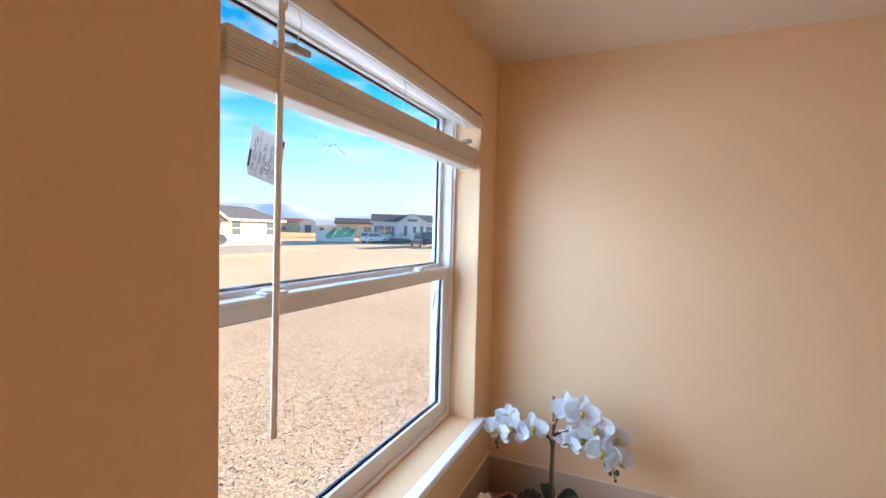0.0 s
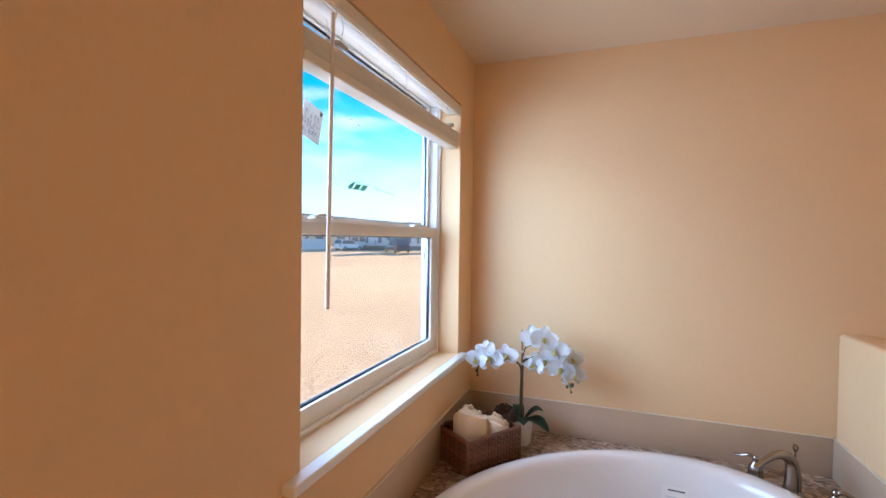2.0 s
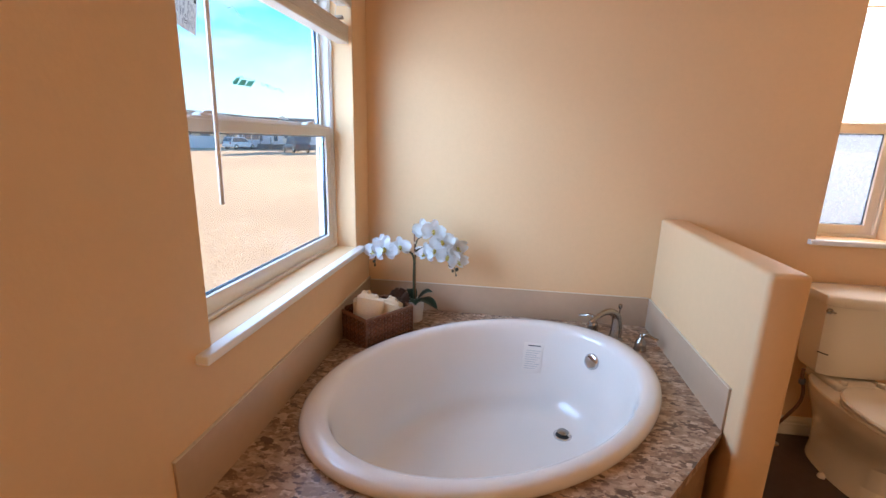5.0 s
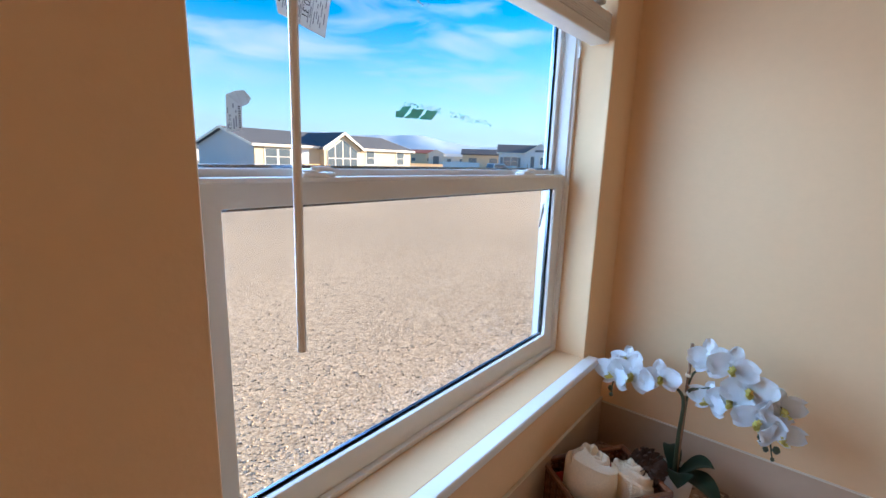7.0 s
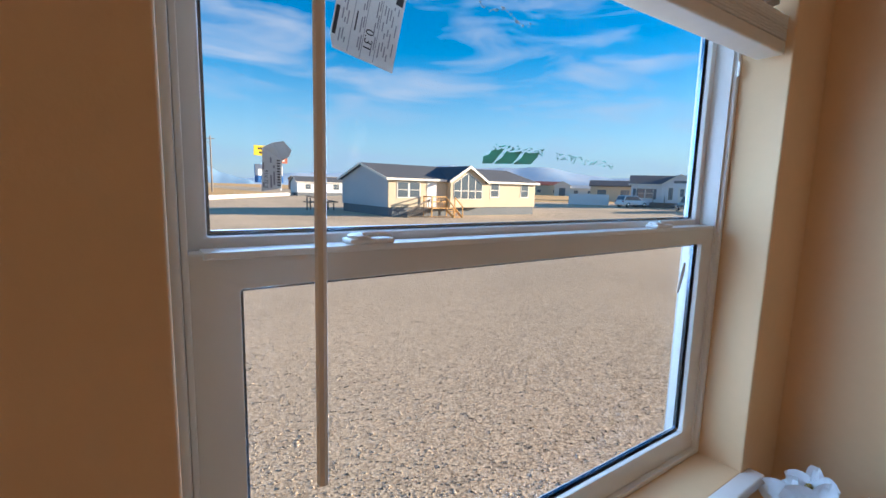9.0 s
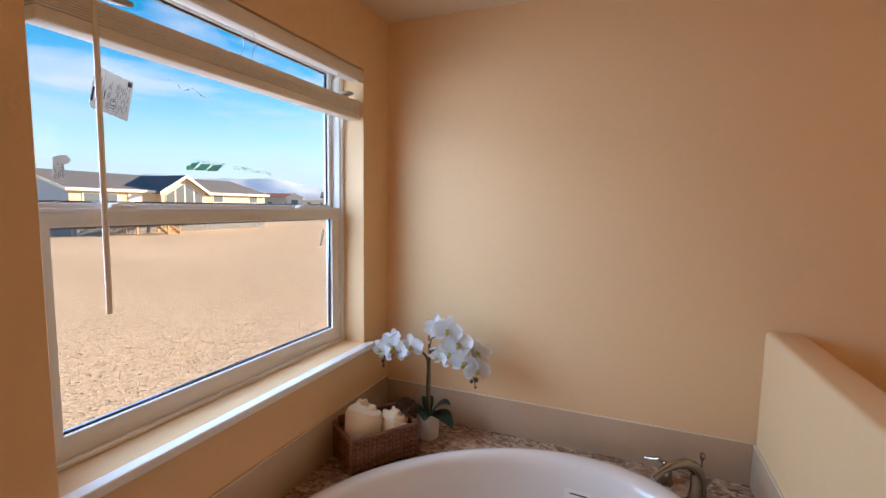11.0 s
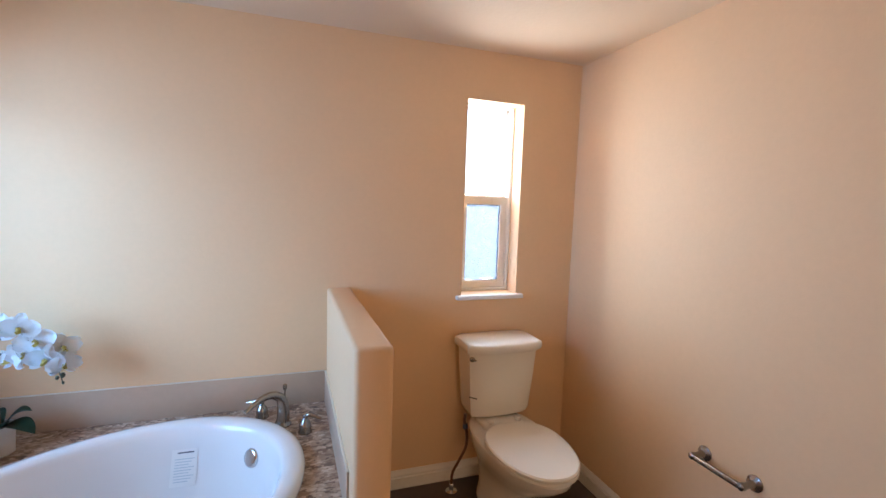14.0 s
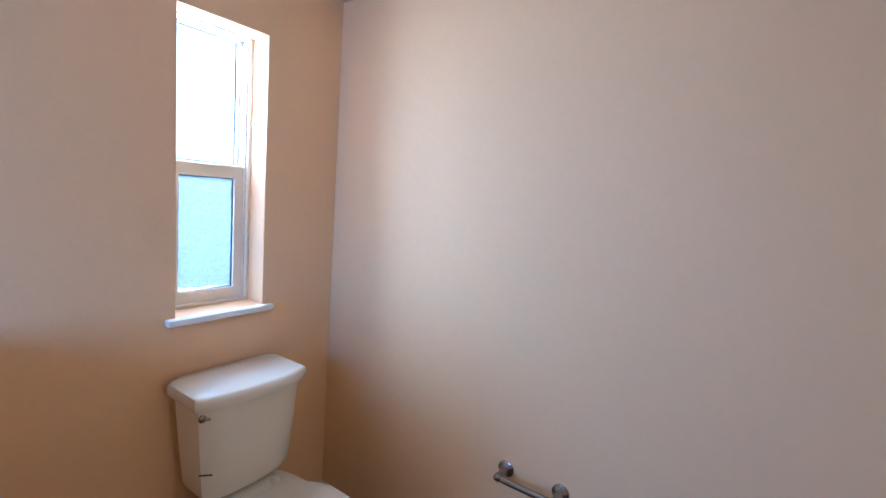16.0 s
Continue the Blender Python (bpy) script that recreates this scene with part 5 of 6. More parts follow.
def house(name, origin, turn, length, depth, wall_h, skirt_h, ridge_h, wall_mat, front_mat, label, openings, gable=None, base_z=GROUND, glazed=True, shutters=()):
    """A manufactured home. Its long front runs along local +y from origin, facing local +x. openings: (y, z, width, height, door)."""
    m = pose(origin[0], origin[1], base_z, 0, 0, turn)
    h = thing(name, (origin[0], origin[1], base_z), label, "house")

    def put(nm, bm, mat, parent=h, smooth=False):
        return part(nm, turned(bm, m), mat, parent, smooth=smooth)
    put("skirting", box(-depth + 0.08, -0.08, 0.08, length - 0.08, 0, skirt_h), M_SKIRT)
    z0, z1 = skirt_h, skirt_h + wall_h
    put("front_wall", box(-0.14, 0.0, 0.0, length, z0, z1), front_mat)
    put("rear_wall", box(-depth, -depth + 0.14, 0.0, length, z0, z1), wall_mat)
    for y in (0.0, length - 0.14):
        put("gable_wall", extruded([(-depth + 0.14, z0), (-0.14, z0), (-0.14, z1), (-depth / 2, z1 + ridge_h - 0.05), (-depth + 0.14, z1)], y, y + 0.14, axis="y"), wall_mat)
    n = int(wall_h / 0.26)
    for k in range(n):
        put("lap_board", box(0.0, 0.012, 0.0, length, z0 + k * wall_h / n, z0 + (k + 0.93) * wall_h / n), front_mat)
    o = 0.35
    slope = ridge_h / (depth / 2)
    for sgn in (0, 1):
        a = (0.0 + o, z1 - slope * o) if sgn == 0 else (-depth - o, z1 - slope * o)
        put("roof_slope", extruded([a, (-depth / 2, z1 + ridge_h), (-depth / 2, z1 + ridge_h + 0.13), (a[0], a[1] + 0.13)], -o, length + o, axis="y"), M_SHINGLE)
    put("fascia", box(o - 0.02, o + 0.02, -o, length + o, z1 - slope * o - 0.04, z1 - slope * o + 0.15), M_EXTRIM)
    for y in (-o - 0.02, length + o - 0.02):
        put("barge_board", extruded([(o, z1 - slope * o - 0.05), (o, z1 - slope * o + 0.14), (-depth / 2, z1 + ridge_h + 0.14), (-depth - o, z1 - slope * o + 0.14),
                                     (-depth - o, z1 - slope * o - 0.05), (-depth / 2, z1 + ridge_h - 0.05)], y, y + 0.04, axis="y"), M_EXTRIM)
    for y, z, w, hh, door in openings:
        f = put("front_door" if door else "window", box(0.0, 0.045, y - w / 2 - 0.07, y + w / 2 + 0.07, z - 0.07, z + hh + 0.07), M_EXTRIM)
        if door:
            put("door_leaf", box(0.045, 0.055, y - w / 2, y + w / 2, z, z + hh), M_WHITESIDING, f)
            continue
        for dz in (0, 1):
            put("pane", box(0.045, 0.052, y - w / 2 + 0.02, y + w / 2 - 0.02, z + dz * hh / 2 + 0.03, z + (dz + 1) * hh / 2 - 0.02), M_PANE, f)
    if gable:
        gy, gw, gz = gable
        e = 0.9
        put("gable_front", extruded([(gy - gw / 2, z0), (gy + gw / 2, z0), (gy + gw / 2, z1), (gy, gz), (gy - gw / 2, z1)], 0.015, e - 0.3, axis="x"), front_mat)
        for sgn in (-1, 1):
            put("gable_roof", extruded([(gy + sgn * (gw / 2 + 0.3), z1 - 0.2), (gy, gz + 0.02), (gy, gz + 0.16), (gy + sgn * (gw / 2 + 0.3), z1 - 0.04)], -depth / 2, e, axis="x"), M_SHINGLE)
            put("gable_trim", extruded([(gy + sgn * (gw / 2 + 0.3), z1 - 0.25), (gy, gz - 0.06), (gy, gz + 0.18), (gy + sgn * (gw / 2 + 0.3), z1 - 0.02)], e, e + 0.05, axis="x"), M_EXTRIM)
        rise = (gz - z1) / (gw / 2)
        bw = gw * 0.84
        for k in range(4 if glazed else 0):
            a, b = gy - bw / 2 + k * bw / 4 + 0.06, gy - bw / 2 + (k + 1) * bw / 4 - 0.06
            f = put("tall_window", extruded([(a - 0.05, z0 + 0.75), (b + 0.05, z0 + 0.75), (b + 0.05, gz - rise * abs(b + 0.05 - gy) - 0.42), (a - 0.05, gz - rise * abs(a - 0.05 - gy) - 0.42)],
                                            e - 0.3, e - 0.26, axis="x"), M_EXTRIM)
            put("pane", extruded([(a, z0 + 0.8), (b, z0 + 0.8), (b, gz - rise * abs(b - gy) - 0.5), (a, gz - rise * abs(a - gy) - 0.5)], e - 0.26, e - 0.25, axis="x"), M_PANE, f)
            put("muntin", box(e - 0.25, e - 0.235, a, b, z0 + 1.45, z0 + 1.52), M_EXTRIM, f)
        if not glazed:
            f = put("entry_door", box(e - 0.3, e - 0.25, gy - 0.15, gy + 0.85, z0 + 0.1, z0 + 2.2), M_EXTRIM)
            put("door_pane", box(e - 0.25, e - 0.24, gy + 0.1, gy + 0.6, z0 + 0.9, z0 + 2.0), M_PANE, f)
            for y in (gy - 1.45, gy + 1.15):
                f = put("side_window", box(e - 0.3, e - 0.25, y, y + 0.7, z0 + 0.4, z0 + 2.2), M_EXTRIM)
                put("pane", box(e - 0.25, e - 0.24, y + 0.08, y + 0.62, z0 + 0.48, z0 + 2.12), M_PANE, f)
            put("name_board", box(e - 0.3, e - 0.26, gy - 0.8, gy + 0.8, z1 + 0.2, z1 + 0.55), M_SKIRT)
    for y in shutters:
        put("shutter", box(0.012, 0.05, y - 0.2, y + 0.2, z0 + 0.45, z0 + 1.95), M_SKIRT)
    return h, m


home, home_m = house("model_home", (-32.5, 18.1), 0, 17.0, 9.8, 2.38, 0.78, 1.3, M_SHADED_SIDING, M_SIDING,
                     "cream manufactured home with charcoal roof and glazed front gable",
                     [(1.35, 1.62, 1.0, 1.25, False), (2.5, 1.62, 1.0, 1.25, False), (4.25, 0.85, 0.9, 2.03, True), (11.5, 1.75, 1.0, 1.25, False), (15.5, 1.75, 1.0, 1.25, False)],
                     (7.8, 3.9, 4.35))

porch = thing("pine_porch_steps", (-31.4, 23.3, GROUND), "new pine porch landing with steps and railings", "porch")
px0, px1, py0, py1, pz = -32.4, -31.0, 21.4, 23.9, -0.14


def lumber(nm, *b):
    part(nm, box(*b, 0.004, 1), M_PINE, porch, smooth=False)


for k in range(10):
    lumber("deck_board", px0 + 0.14 * k, px0 + 0.14 * k + 0.13, py0, py1, pz - 0.04, pz)
for x in (px0 + 0.05, px1 - 0.1):
    for y in (py0, py1 - 0.1):
        lumber("post", x, x + 0.09, y, y + 0.09, GROUND, pz + 0.95)
for z in (pz + 0.5, pz + 0.92):
    lumber("rail", px1 - 0.1, px1 - 0.06, py0, py1 - 1.0, z, z + 0.09)
    lumber("rail", px0, px1, py0, py0 + 0.04, z, z + 0.09)
for k in range(6):
    lumber("baluster", px1 - 0.09, px1 - 0.06, py0 + 0.15 + 0.22 * k, py0 + 0.19 + 0.22 * k, pz, pz + 0.92)
for k in range(4):
    lumber("tread", px1 + 0.26 * k, px1 + 0.26 * k + 0.27, py1 - 0.98, py1 - 0.05, pz - 0.17 * (k + 1) - 0.04, pz - 0.17 * (k + 1))
for y in (py1 - 1.0, py1 - 0.06):
    bm = extruded([(px1, pz - 0.3), (px1, pz), (px1 + 1.1, GROUND + 0.12), (px1 + 1.1, GROUND), (px1 + 0.9, GROUND)], y, y + 0.05, axis="y")
    part("stringer", bm, M_PINE, porch, smooth=False)
    bm = extruded([(px1 - 0.05, pz + 0.84), (px1 - 0.05, pz + 0.95), (px1 + 1.1, pz + 0.2), (px1 + 1.1, pz + 0.1)], y, y + 0.05, axis="y")
    part("stair_rail", bm, M_PINE, porch, smooth=False)
    lumber("post", px1 + 1.0, px1 + 1.09, y, y + 0.06, GROUND, pz + 0.24)
ramp = thing("grey_side_ramp", (-31.6, 20.2, GROUND), "weathered wooden ramp with slatted railing beside the porch", "ramp")
for y in (19.2 + 0.22 * k for k in range(10)):
    part("baluster", box(-31.2, -31.16, y, y + 0.04, GROUND, GROUND + 0.55 + 0.42 * (y - 19.2)), M_GREYWOOD, ramp, smooth=False)
part("handrail", extruded([(19.1, GROUND + 0.5), (19.1, GROUND + 0.6), (21.4, GROUND + 1.55), (21.4, GROUND + 1.45)], -31.22, -31.14, axis="x"), M_GREYWOOD, ramp, smooth=False)
part("ramp_board", extruded([(19.1, GROUND), (19.1, GROUND + 0.04), (21.4, pz), (21.4, pz - 0.06)], -32.3, -31.2, axis="x"), M_GREYWOOD, ramp, smooth=False)

office, _ = house("sales_office_home", (-38.5, 61.5), -58, 17.0, 8.5, 2.6, 0.75, 1.3, M_WHITESIDING, M_WHITESIDING,
                  "white manufactured sales home in shade with dark shutters", [(1.3, 1.35, 1.1, 1.4, False), (2.45, 1.35, 1.0, 1.4, False), (9.1, 1.35, 1.5, 1.4, False), (12.4, 1.35, 1.2, 1.4, False), (15.0, 1.35, 1.2, 1.4, False)],
                  (6.3, 4.4, 4.7), lot_height(-38.5, 61.5), False, (0.45, 3.2, 8.05, 10.15, 11.5, 13.3, 14.1, 15.9))
entry = thing("dark_entry_steps", (-33.6, 62.6, lot_height(-33.6, 62.6)), "dark weathered entry steps with slanted railings at the sales home", "steps")
for k in range(4):
    part("tread", turned(box(0.95 + 0.3 * k, 1.27 + 0.3 * k, 3.0, 4.4, 0.68 - 0.17 * k, 0.74 - 0.17 * k), pose(-38.5, 61.5, lot_height(-38.5, 61.5), 0, 0, -58)), M_GREYWOOD, entry, smooth=False)
for y in (2.95, 4.4):
    bm = extruded([(0.9, 0.1), (0.9, 1.75), (1.05, 1.75), (2.3, 0.85), (2.3, 0.0), (2.1, 0.0), (2.1, 0.75), (1.0, 1.5), (1.0, 0.1)], y, y + 0.08, axis="y")
    part("railing", turned(bm, pose(-38.5, 61.5, lot_height(-38.5, 61.5), 0, 0, -58)), M_GREYWOOD, entry, smooth=False)
far1, _ = house("white_trailer_home", (-100.0, 31.0), 0, 12.6, 5.0, 2.4, 0.75, 1.1, M_WHITESIDING, M_WHITESIDING, "white single-wide trailer with a dark roof", [(2.4, 1.5, 1.2, 1.1, False), (9.0, 1.5, 1.4, 1.2, False)])
stand = thing("wooden_stair_stand", (-43.0, 16.2, GROUND), "weathered loose wooden stair stand on the lot", "stairs")
for k in range(7):
    part("post", box(-43 - 0.4 * (k % 2), -42.9 - 0.4 * (k % 2), 14.7 + 0.45 * k, 14.8 + 0.45 * k, GROUND, GROUND + 1.3 - 0.1 * k), M_GREYWOOD, stand, smooth=False)
part("deck", box(-43.6, -42.7, 14.6, 17.8, GROUND + 0.75, GROUND + 0.85), M_GREYWOOD, stand, smooth=False)
part("handrail", extruded([(14.6, GROUND + 1.35), (14.6, GROUND + 1.45), (17.8, GROUND + 0.85), (17.8, GROUND + 0.75)], -42.75, -42.65, axis="x"), M_GREYWOOD, stand, smooth=False)


def car(name, origin, turn, paint, label, length=4.6, width=1.85, height=1.68, tray=False):
    z = lot_height(origin[0], origin[1])
    m = pose(origin[0], origin[1], z, 0, 0, turn)
    c = thing(name, (origin[0], origin[1], z), label, "car")
    L, W2_, Hh = length / 2, width / 2, height
    body = [(-L, 0.35), (-L + 0.05, 0.95), (-L + 0.25, 1.02), (L - 1.25, 1.02), (L - 0.2, 0.86), (L, 0.7), (L, 0.35)]
    part("body", turned(extruded(body, -W2_, W2_, 0.06, "y"), m), paint, c)
    cab = [(-L + 0.12, 0.98), (-L + 0.45, Hh), (L - 2.1, Hh), (L - 1.25, 0.98)] if not tray else [(-0.6, 0.98), (-0.45, Hh), (L - 2.2, Hh), (L - 1.35, 0.98)]
    part("cabin", turned(extruded(cab, -W2_ + 0.1, W2_ - 0.1, 0.05, "y"), m), paint, c)
    for s in (-1, 1):
        glass = [(cab[0][0] + 0.18, 1.03), (cab[1][0] + 0.08, Hh - 0.12), (cab[2][0] - 0.06, Hh - 0.12), (cab[3][0] - 0.2, 1.03)]
        y0, y1 = sorted((s * (W2_ - 0.1), s * (W2_ - 0.085)))
        part("side_glass", turned(extruded(glass, y0, y1, 0, "y"), m), M_PANE, c, smooth=False)
        for x in (-L + 0.85, L - 0.9):
            w = part("wheel", turned(lathe([(0.0, -0.1), (0.24, -0.1), (0.34, -0.09), (0.36, -0.05), (0.36, 0.05), (0.34, 0.09), (0.24, 0.1), (0.0, 0.1)], 20, pose(x, s * (W2_ - 0.08), 0.36, 90)), m), M_TYRE, c)
            part("rim", turned(lathe([(0.0, -0.112), (0.2, -0.108), (0.22, -0.1), (0.22, 0.1), (0.2, 0.108), (0.0, 0.112)], 16, pose(x, s * (W2_ - 0.08), 0.36, 90)), m), M_CHROME, w)
        part("tail_light", turned(box(-L - 0.01, -L + 0.1, s * W2_ * 0.8 - 0.1, s * W2_ * 0.8 + 0.1, 0.75, 0.95), m), M_LINER, c, smooth=False)
    part("rear_glass", turned(extruded([(cab[0][0] + 0.02, 1.06), (cab[1][0] - 0.06, Hh - 0.1), (cab[1][0] - 0.02, Hh - 0.1), (cab[0][0] + 0.08, 1.06)], -W2_ + 0.2, W2_ - 0.2, 0, "y"), m), M_PANE, c, smooth=False)


car("parked_suv", (-37.0, 59.6), 75, M_WHITECAR, "white sport utility vehicle parked on gravel")
car("parked_dark_suv", (-26.2, 54.6), 138, M_DARKCAR, "dark sport utility vehicle parked before the sales home", 4.9, 1.95, 1.9)
car("parked_wagon", (-21.6, 57.5), 138, M_DARKCAR, "dark wagon parked before the sales home", 4.8, 1.9, 1.75)


def barn(name, x, y, turn, length, depth, hh, ridge, wall, roof, label, z=None):
    z = lot_height(x, y) if z is None else z
    m = pose(x, y, z, 0, 0, turn)
    b = thing(name, (x, y, z), label, "building")
    part("wall", turned(extruded([(-depth / 2, 0), (depth / 2, 0), (depth / 2, hh), (0, hh + ridge), (-depth / 2, hh)], 0, length, axis="y"), m), wall, b, smooth=False)
    for s in (-1, 1):
        part("roof", turned(extruded([(s * (depth / 2 + 0.5), hh - 0.2), (0, hh + ridge + 0.02), (0, hh + ridge + 0.25), (s * (depth / 2 + 0.5), hh + 0.05)], -0.4, length + 0.4, axis="y"), m), roof, b, smooth=False)
    for k in range(max(2, int(length / 7))):
        yy = (k + 0.5) * length / max(2, int(length / 7))
        part("window", turned(box(depth / 2, depth / 2 + 0.06, yy - 0.9, yy + 0.9, 1.2, 2.6), m), M_PANE, b, smooth=False)
    part("roller_door", turned(box(-depth * 0.2, depth * 0.2, -0.08, 0.0, 0, hh * 0.75), m), M_SKIRT, b, smooth=False)


M_REDROOF = material("rust_red_metal_roof", (0.42, 0.13, 0.07), 0.5, vary=0.2)
M_TAN = material("tan_metal_wall", (0.62, 0.52, 0.38), 0.6, vary=0.1)
M_DIRTY = material("off_white_metal_wall", (0.68, 0.66, 0.62), 0.6, vary=0.1)
barn("red_roof_workshop", -160, 165.5, -48.8, 15.5, 9, 5.0, 1.5, M_TAN, M_REDROOF, "tan workshop building with a rust red roof")
barn("white_warehouse", -139, 164, 40.4, 9, 7.0, 4.8, 1.7, M_DIRTY, M_DIRTY, "off-white metal warehouse in the distance")
barn("tan_storage_building", -65.7, 88.2, -55.6, 9.6, 7, 3.5, 1.0, M_TAN, M_SHINGLE, "tan storage building with a dark roof")
barn("low_shop_building", -139.6, 170, -53, 12, 8, 3.6, 1.2, M_DIRTY, M_DIRTY, "low off-white shop building far across the road")
barn("distant_flat_shop", -230, 82, 0, 34, 12, 5.5, 0.8, M_TAN, M_TAN, "long tan shop building far across the road")
barn("roadside_store", -191, 56, 0, 7, 9, 4.6, 0.8, M_REDROOF, M_TAN, "rust red roadside store beyond the lot")
for bx, by, bl in ((-330, -6, 16), (-360, 14, 22), (-345, 30, 12)):
    barn("far_farm_shed", bx, by, 4, bl, 9, 2.6, 1.2, M_TAN, M_DIRTY, "pale farm shed far across the dry field")


def white_fence(name, p, q, h, label):
    f = thing(name, (p[0], p[1], lot_height(*p)), label, "fence")
    a, b = Vector((*p, 0)), Vector((*q, 0))
    d = (b - a)
    n = max(2, int(d.length / 2.4))
    ang = math.degrees(math.atan2(d.y, d.x))
    for k in range(n):
        c = a + d * (k / n)
        m = pose(c.x, c.y, lot_height(c.x, c.y), 0, 0, ang)
        part("panel", turned(box(0.06, d.length / n - 0.06, -0.03, 0.03, 0.05, h), m), M_WHITESIDING, f, smooth=False)
        part("post", turned(box(-0.06, 0.06, -0.06, 0.06, 0, h + 0.12), m), M_WHITESIDING, f, smooth=False)


white_fence("white_panel_fence", (-46.3, 57.2), (-41.6, 60.8), 1.7, "white vinyl panel fence beside the sales home")
white_fence("low_white_road_fence", (-62, 3.6), (-106, 33), 0.6, "low white roadside fence on dry grass")


def sign_on_posts(name, x, y, z0, z1, w, mat, label, bars):
    s = thing(name, (x, y, GROUND), label, "sign")
    part("post", box(x - 0.25, x + 0.25, y - 0.25, y + 0.25, GROUND, z0), M_WHITESIDING, s, smooth=False)
    part("panel", box(x - 0.2, x + 0.2, y - w / 2, y + w / 2, z0, z1), mat, s, smooth=False)
    for (b0, b1, c0, c1, mt) in bars:
        part("lettering_bar", box(x + 0.2, x + 0.24, y - w / 2 + b0 * w, y - w / 2 + b1 * w, z0 + c0 * (z1 - z0), z0 + c1 * (z1 - z0)), mt, s, smooth=False)


M_YELLOW = material("yellow_sign_panel", (0.75, 0.55, 0.03), 0.5)
M_BLUE = material("blue_sign_panel", (0.03, 0.14, 0.42), 0.5)
sign_on_posts("tall_yellow_sign", -170, 41.5, 11.5, 15.0, 9, M_YELLOW, "tall yellow roadside sign with dark lettering", [(0.15, 0.85, 0.6, 0.8, M_INK), (0.2, 0.8, 0.2, 0.4, M_INK)])
sign_on_posts("red_round_sign", -168, 45.5, 9.0, 11.0, 5, M_REDROOF, "tall red roadside sign on a post", [(0.2, 0.8, 0.35, 0.65, M_WHITESIDING)])
sign_on_posts("blue_white_sign", -172, 42.5, 2.0, 8.5, 10, M_BLUE, "blue and white roadside dealer sign", [(0.02, 0.98, 0.38, 0.98, M_WHITESIDING)])
pole = thing("utility_pole", (-125, 17.4, GROUND), "wooden utility pole with a lamp arm", "utility pole")
part("mast", tube([(-125, 17.4, GROUND), (-125, 17.4, 13.0)], lambda t: 0.22 - 0.08 * t, 10), M_GREYWOOD, pole)
part("lamp_arm", tube([(-125, 17.4, 11.0), (-125, 16.0, 11.8), (-125, 15.2, 11.7)], 0.08, 6), M_GREYWOOD, pole)
part("crossarm", box(-125.1, -124.9, 16.5, 18.3, 12.2, 12.4), M_GREYWOOD, pole, smooth=False)


def bare_tree(x, y, h, seed, label):
    r = random.Random(seed)
    t = thing("bare_tree", (x, y, lot_height(x, y)), label, "tree")
    bm = bmesh.new()
    z = lot_height(x, y)
    tube([(x, y, z), (x + 0.1, y + 0.1, z + h * 0.35), (x, y + 0.2, z + h * 0.6)], lambda q: 0.2 - 0.12 * q, 8, bm)

    def limb(p, d, length, rad, depth):
        q = p + d * length
        tube([p, p.lerp(q, 0.5) + Vector((r.uniform(-0.1, 0.1), r.uniform(-0.1, 0.1), 0)), q], lambda k: rad * (1 - 0.6 * k), 4, bm)
        if depth:
            for _ in range(4):
                nd = (d + Vector((r.uniform(-0.8, 0.8), r.uniform(-0.8, 0.8), r.uniform(-0.1, 0.5)))).normalized()
                limb(p.lerp(q, r.uniform(0.4, 1)), nd, length * r.uniform(0.5, 0.75), rad * 0.5, depth - 1)
    for _ in range(6):
        limb(Vector((x, y, z + h * r.uniform(0.3, 0.55))), Vector((r.uniform(-0.7, 0.7), r.uniform(-0.7, 0.7), 1)).normalized(), h * 0.28, 0.08, 2)
    part("trunk_and_limbs", bm, M_GREYWOOD, t)


bare_tree(-92, 9.2, 5.2, 3, "leafless roadside tree with fine branches")
bare_tree(-150, 126, 9.0, 4, "leafless tree beside distant buildings")

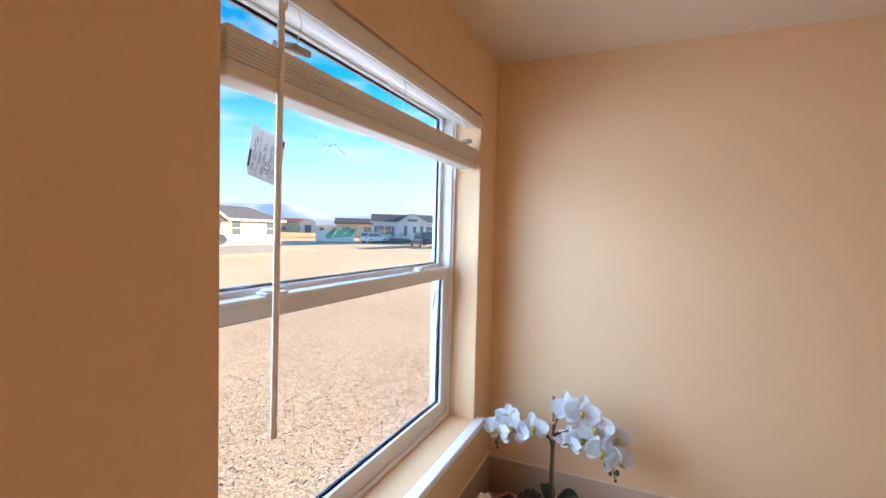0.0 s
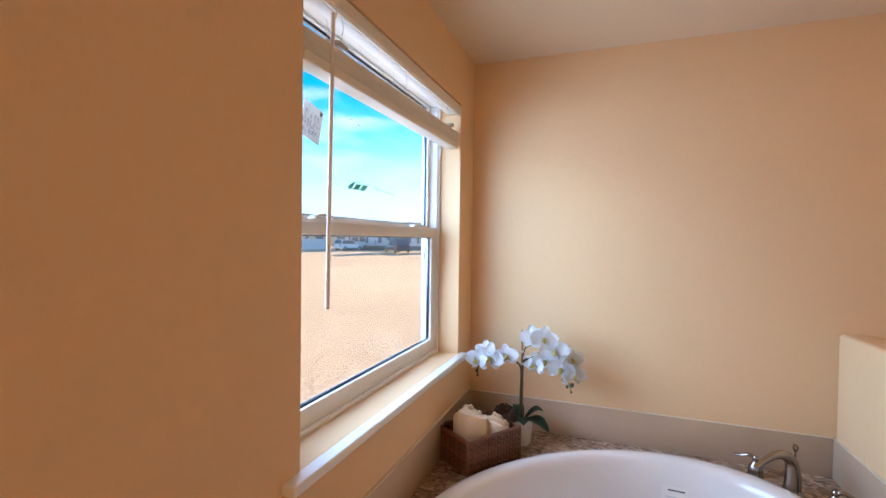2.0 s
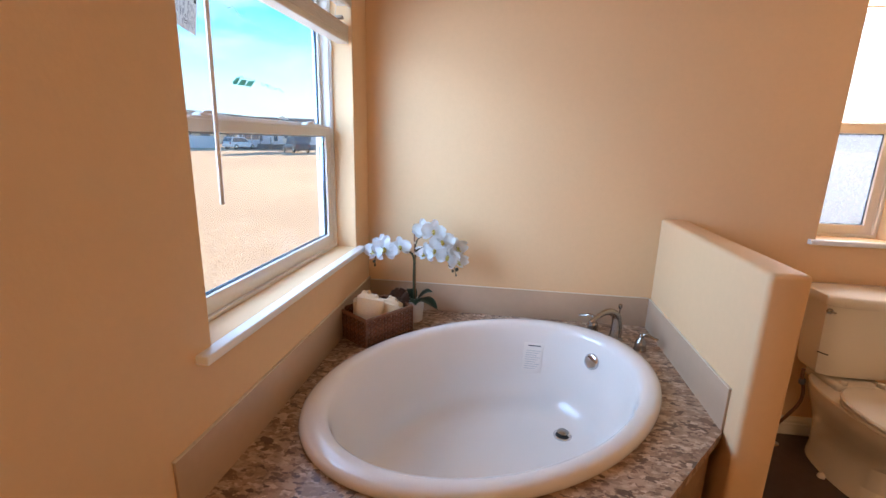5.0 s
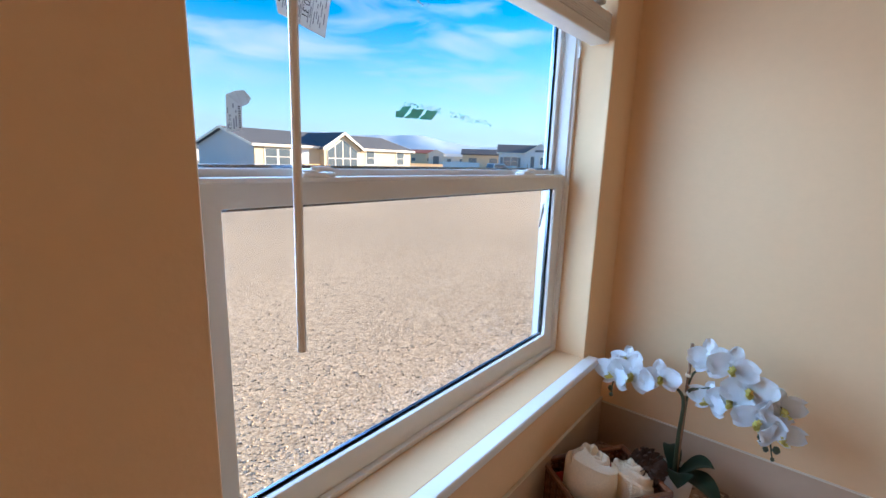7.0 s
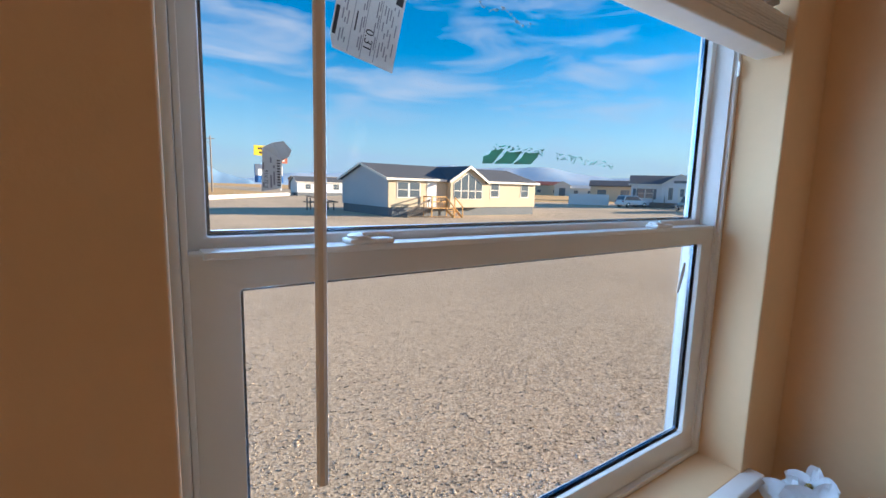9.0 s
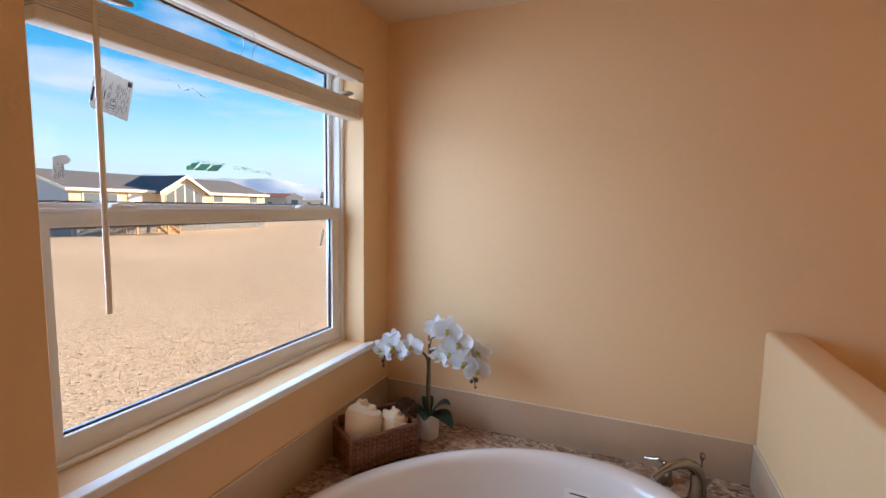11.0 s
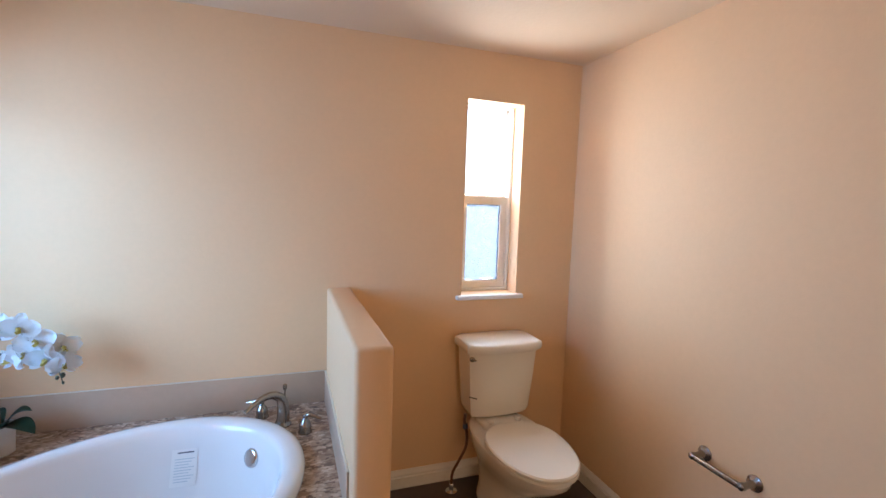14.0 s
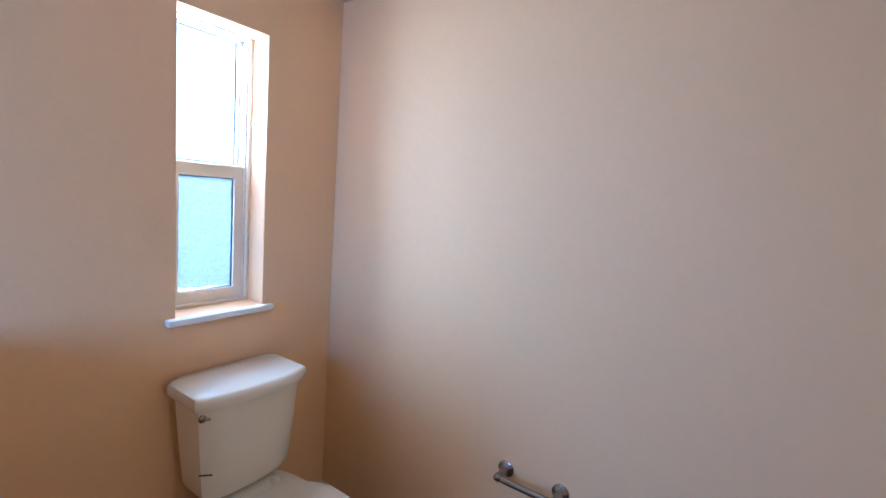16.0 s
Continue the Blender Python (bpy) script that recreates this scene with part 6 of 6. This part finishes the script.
M_FIELD = material("dry_grass_field", (0.78, 0.50, 0.23), 0.95, vary=0.5, vary_scale=0.05, second=(0.52, 0.33, 0.15), grain=0.2, grain_scale=0.5, spec=0.1)
bm = extruded([(-2500, -1200), (-98, -120), (-56, -12), (-61.5, 3.4), (-106.5, 33), (-2500, 34)], GROUND + 0.01, GROUND + 0.03)
tagged(part("dry_field", bm, M_FIELD, None, "", False), "dry tan grass field beyond the lot", "field", kind="structure")
bm = extruded([(-2500, 59), (-58, 59), (-52, 72), (-48, 110), (-40, 300), (-900, 2500), (-2500, 2500)], GROUND + 0.46, GROUND + 0.48)
tagged(part("dry_back_field", bm, M_FIELD, None, "", False), "dry tan grass behind the sales homes", "field", kind="structure")

# mountains on the skyline; blue air haze is put into both base colours
M_HILL_HAZE = material("hazy_blue_hills", (0.20, 0.34, 0.50), 1.0, vary=0.3, vary_scale=0.002, second=(0.30, 0.38, 0.48), spec=0.0)
M_SNOW_HAZE = material("far_snow_and_haze", (0.38, 0.54, 0.70), 1.0, vary=0.6, vary_scale=0.004, second=(0.75, 0.78, 0.82), spec=0.0)


def range_of_hills(name, radius, heading0, heading1, height, seed, mat, label):
    """A rough ridge on an arc round the lot, headings in degrees from +x."""
    bm = bmesh.new()
    cols = []
    n = 90
    for k in range(n + 1):
        t = k / n
        a = radians(heading0 + (heading1 - heading0) * t)
        env = math.sin(math.pi * t) ** 0.5
        hgt = height * env * (0.62 + 0.38 * noise.noise(Vector((t * 7 + seed, seed, 0.5))) + 0.1 * noise.noise(Vector((t * 16 + seed, seed, 0.5))) + 0.03 * noise.noise(Vector((t * 50 + seed, seed, 0.5))))
        col = []
        for s, f in ((0.0, 0.0), (0.35, 0.45), (0.6, 0.7), (1.0, 1.0)):
            rr = radius * (1 + 0.16 * s)
            j = 0.015 * height * noise.noise(Vector((t * 40 + seed, s * 3, 1))) * (1 if s else 0)
            col.append(bm.verts.new((rr * math.cos(a), rr * math.sin(a), GROUND - 2 + max(0.0, hgt) * f + (j if s < 1 else 0))))
        cols.append(col)
    for a, b in zip(cols, cols[1:]):
        for k in range(3):
            bm.faces.new((a[k], b[k], b[k + 1], a[k + 1]))
    tagged(part(name, bm, mat, None, "", True), label, "mountains", kind="structure")


range_of_hills("mountains_near", 2300, 168, 196, 195, 2.3, M_HILL_HAZE, "mountain ridge on the horizon, coloured with blue haze")
range_of_hills("mountains_far", 2600, 96, 172, 215, 7.7, M_SNOW_HAZE, "distant snowy mountain range, coloured pale with haze")
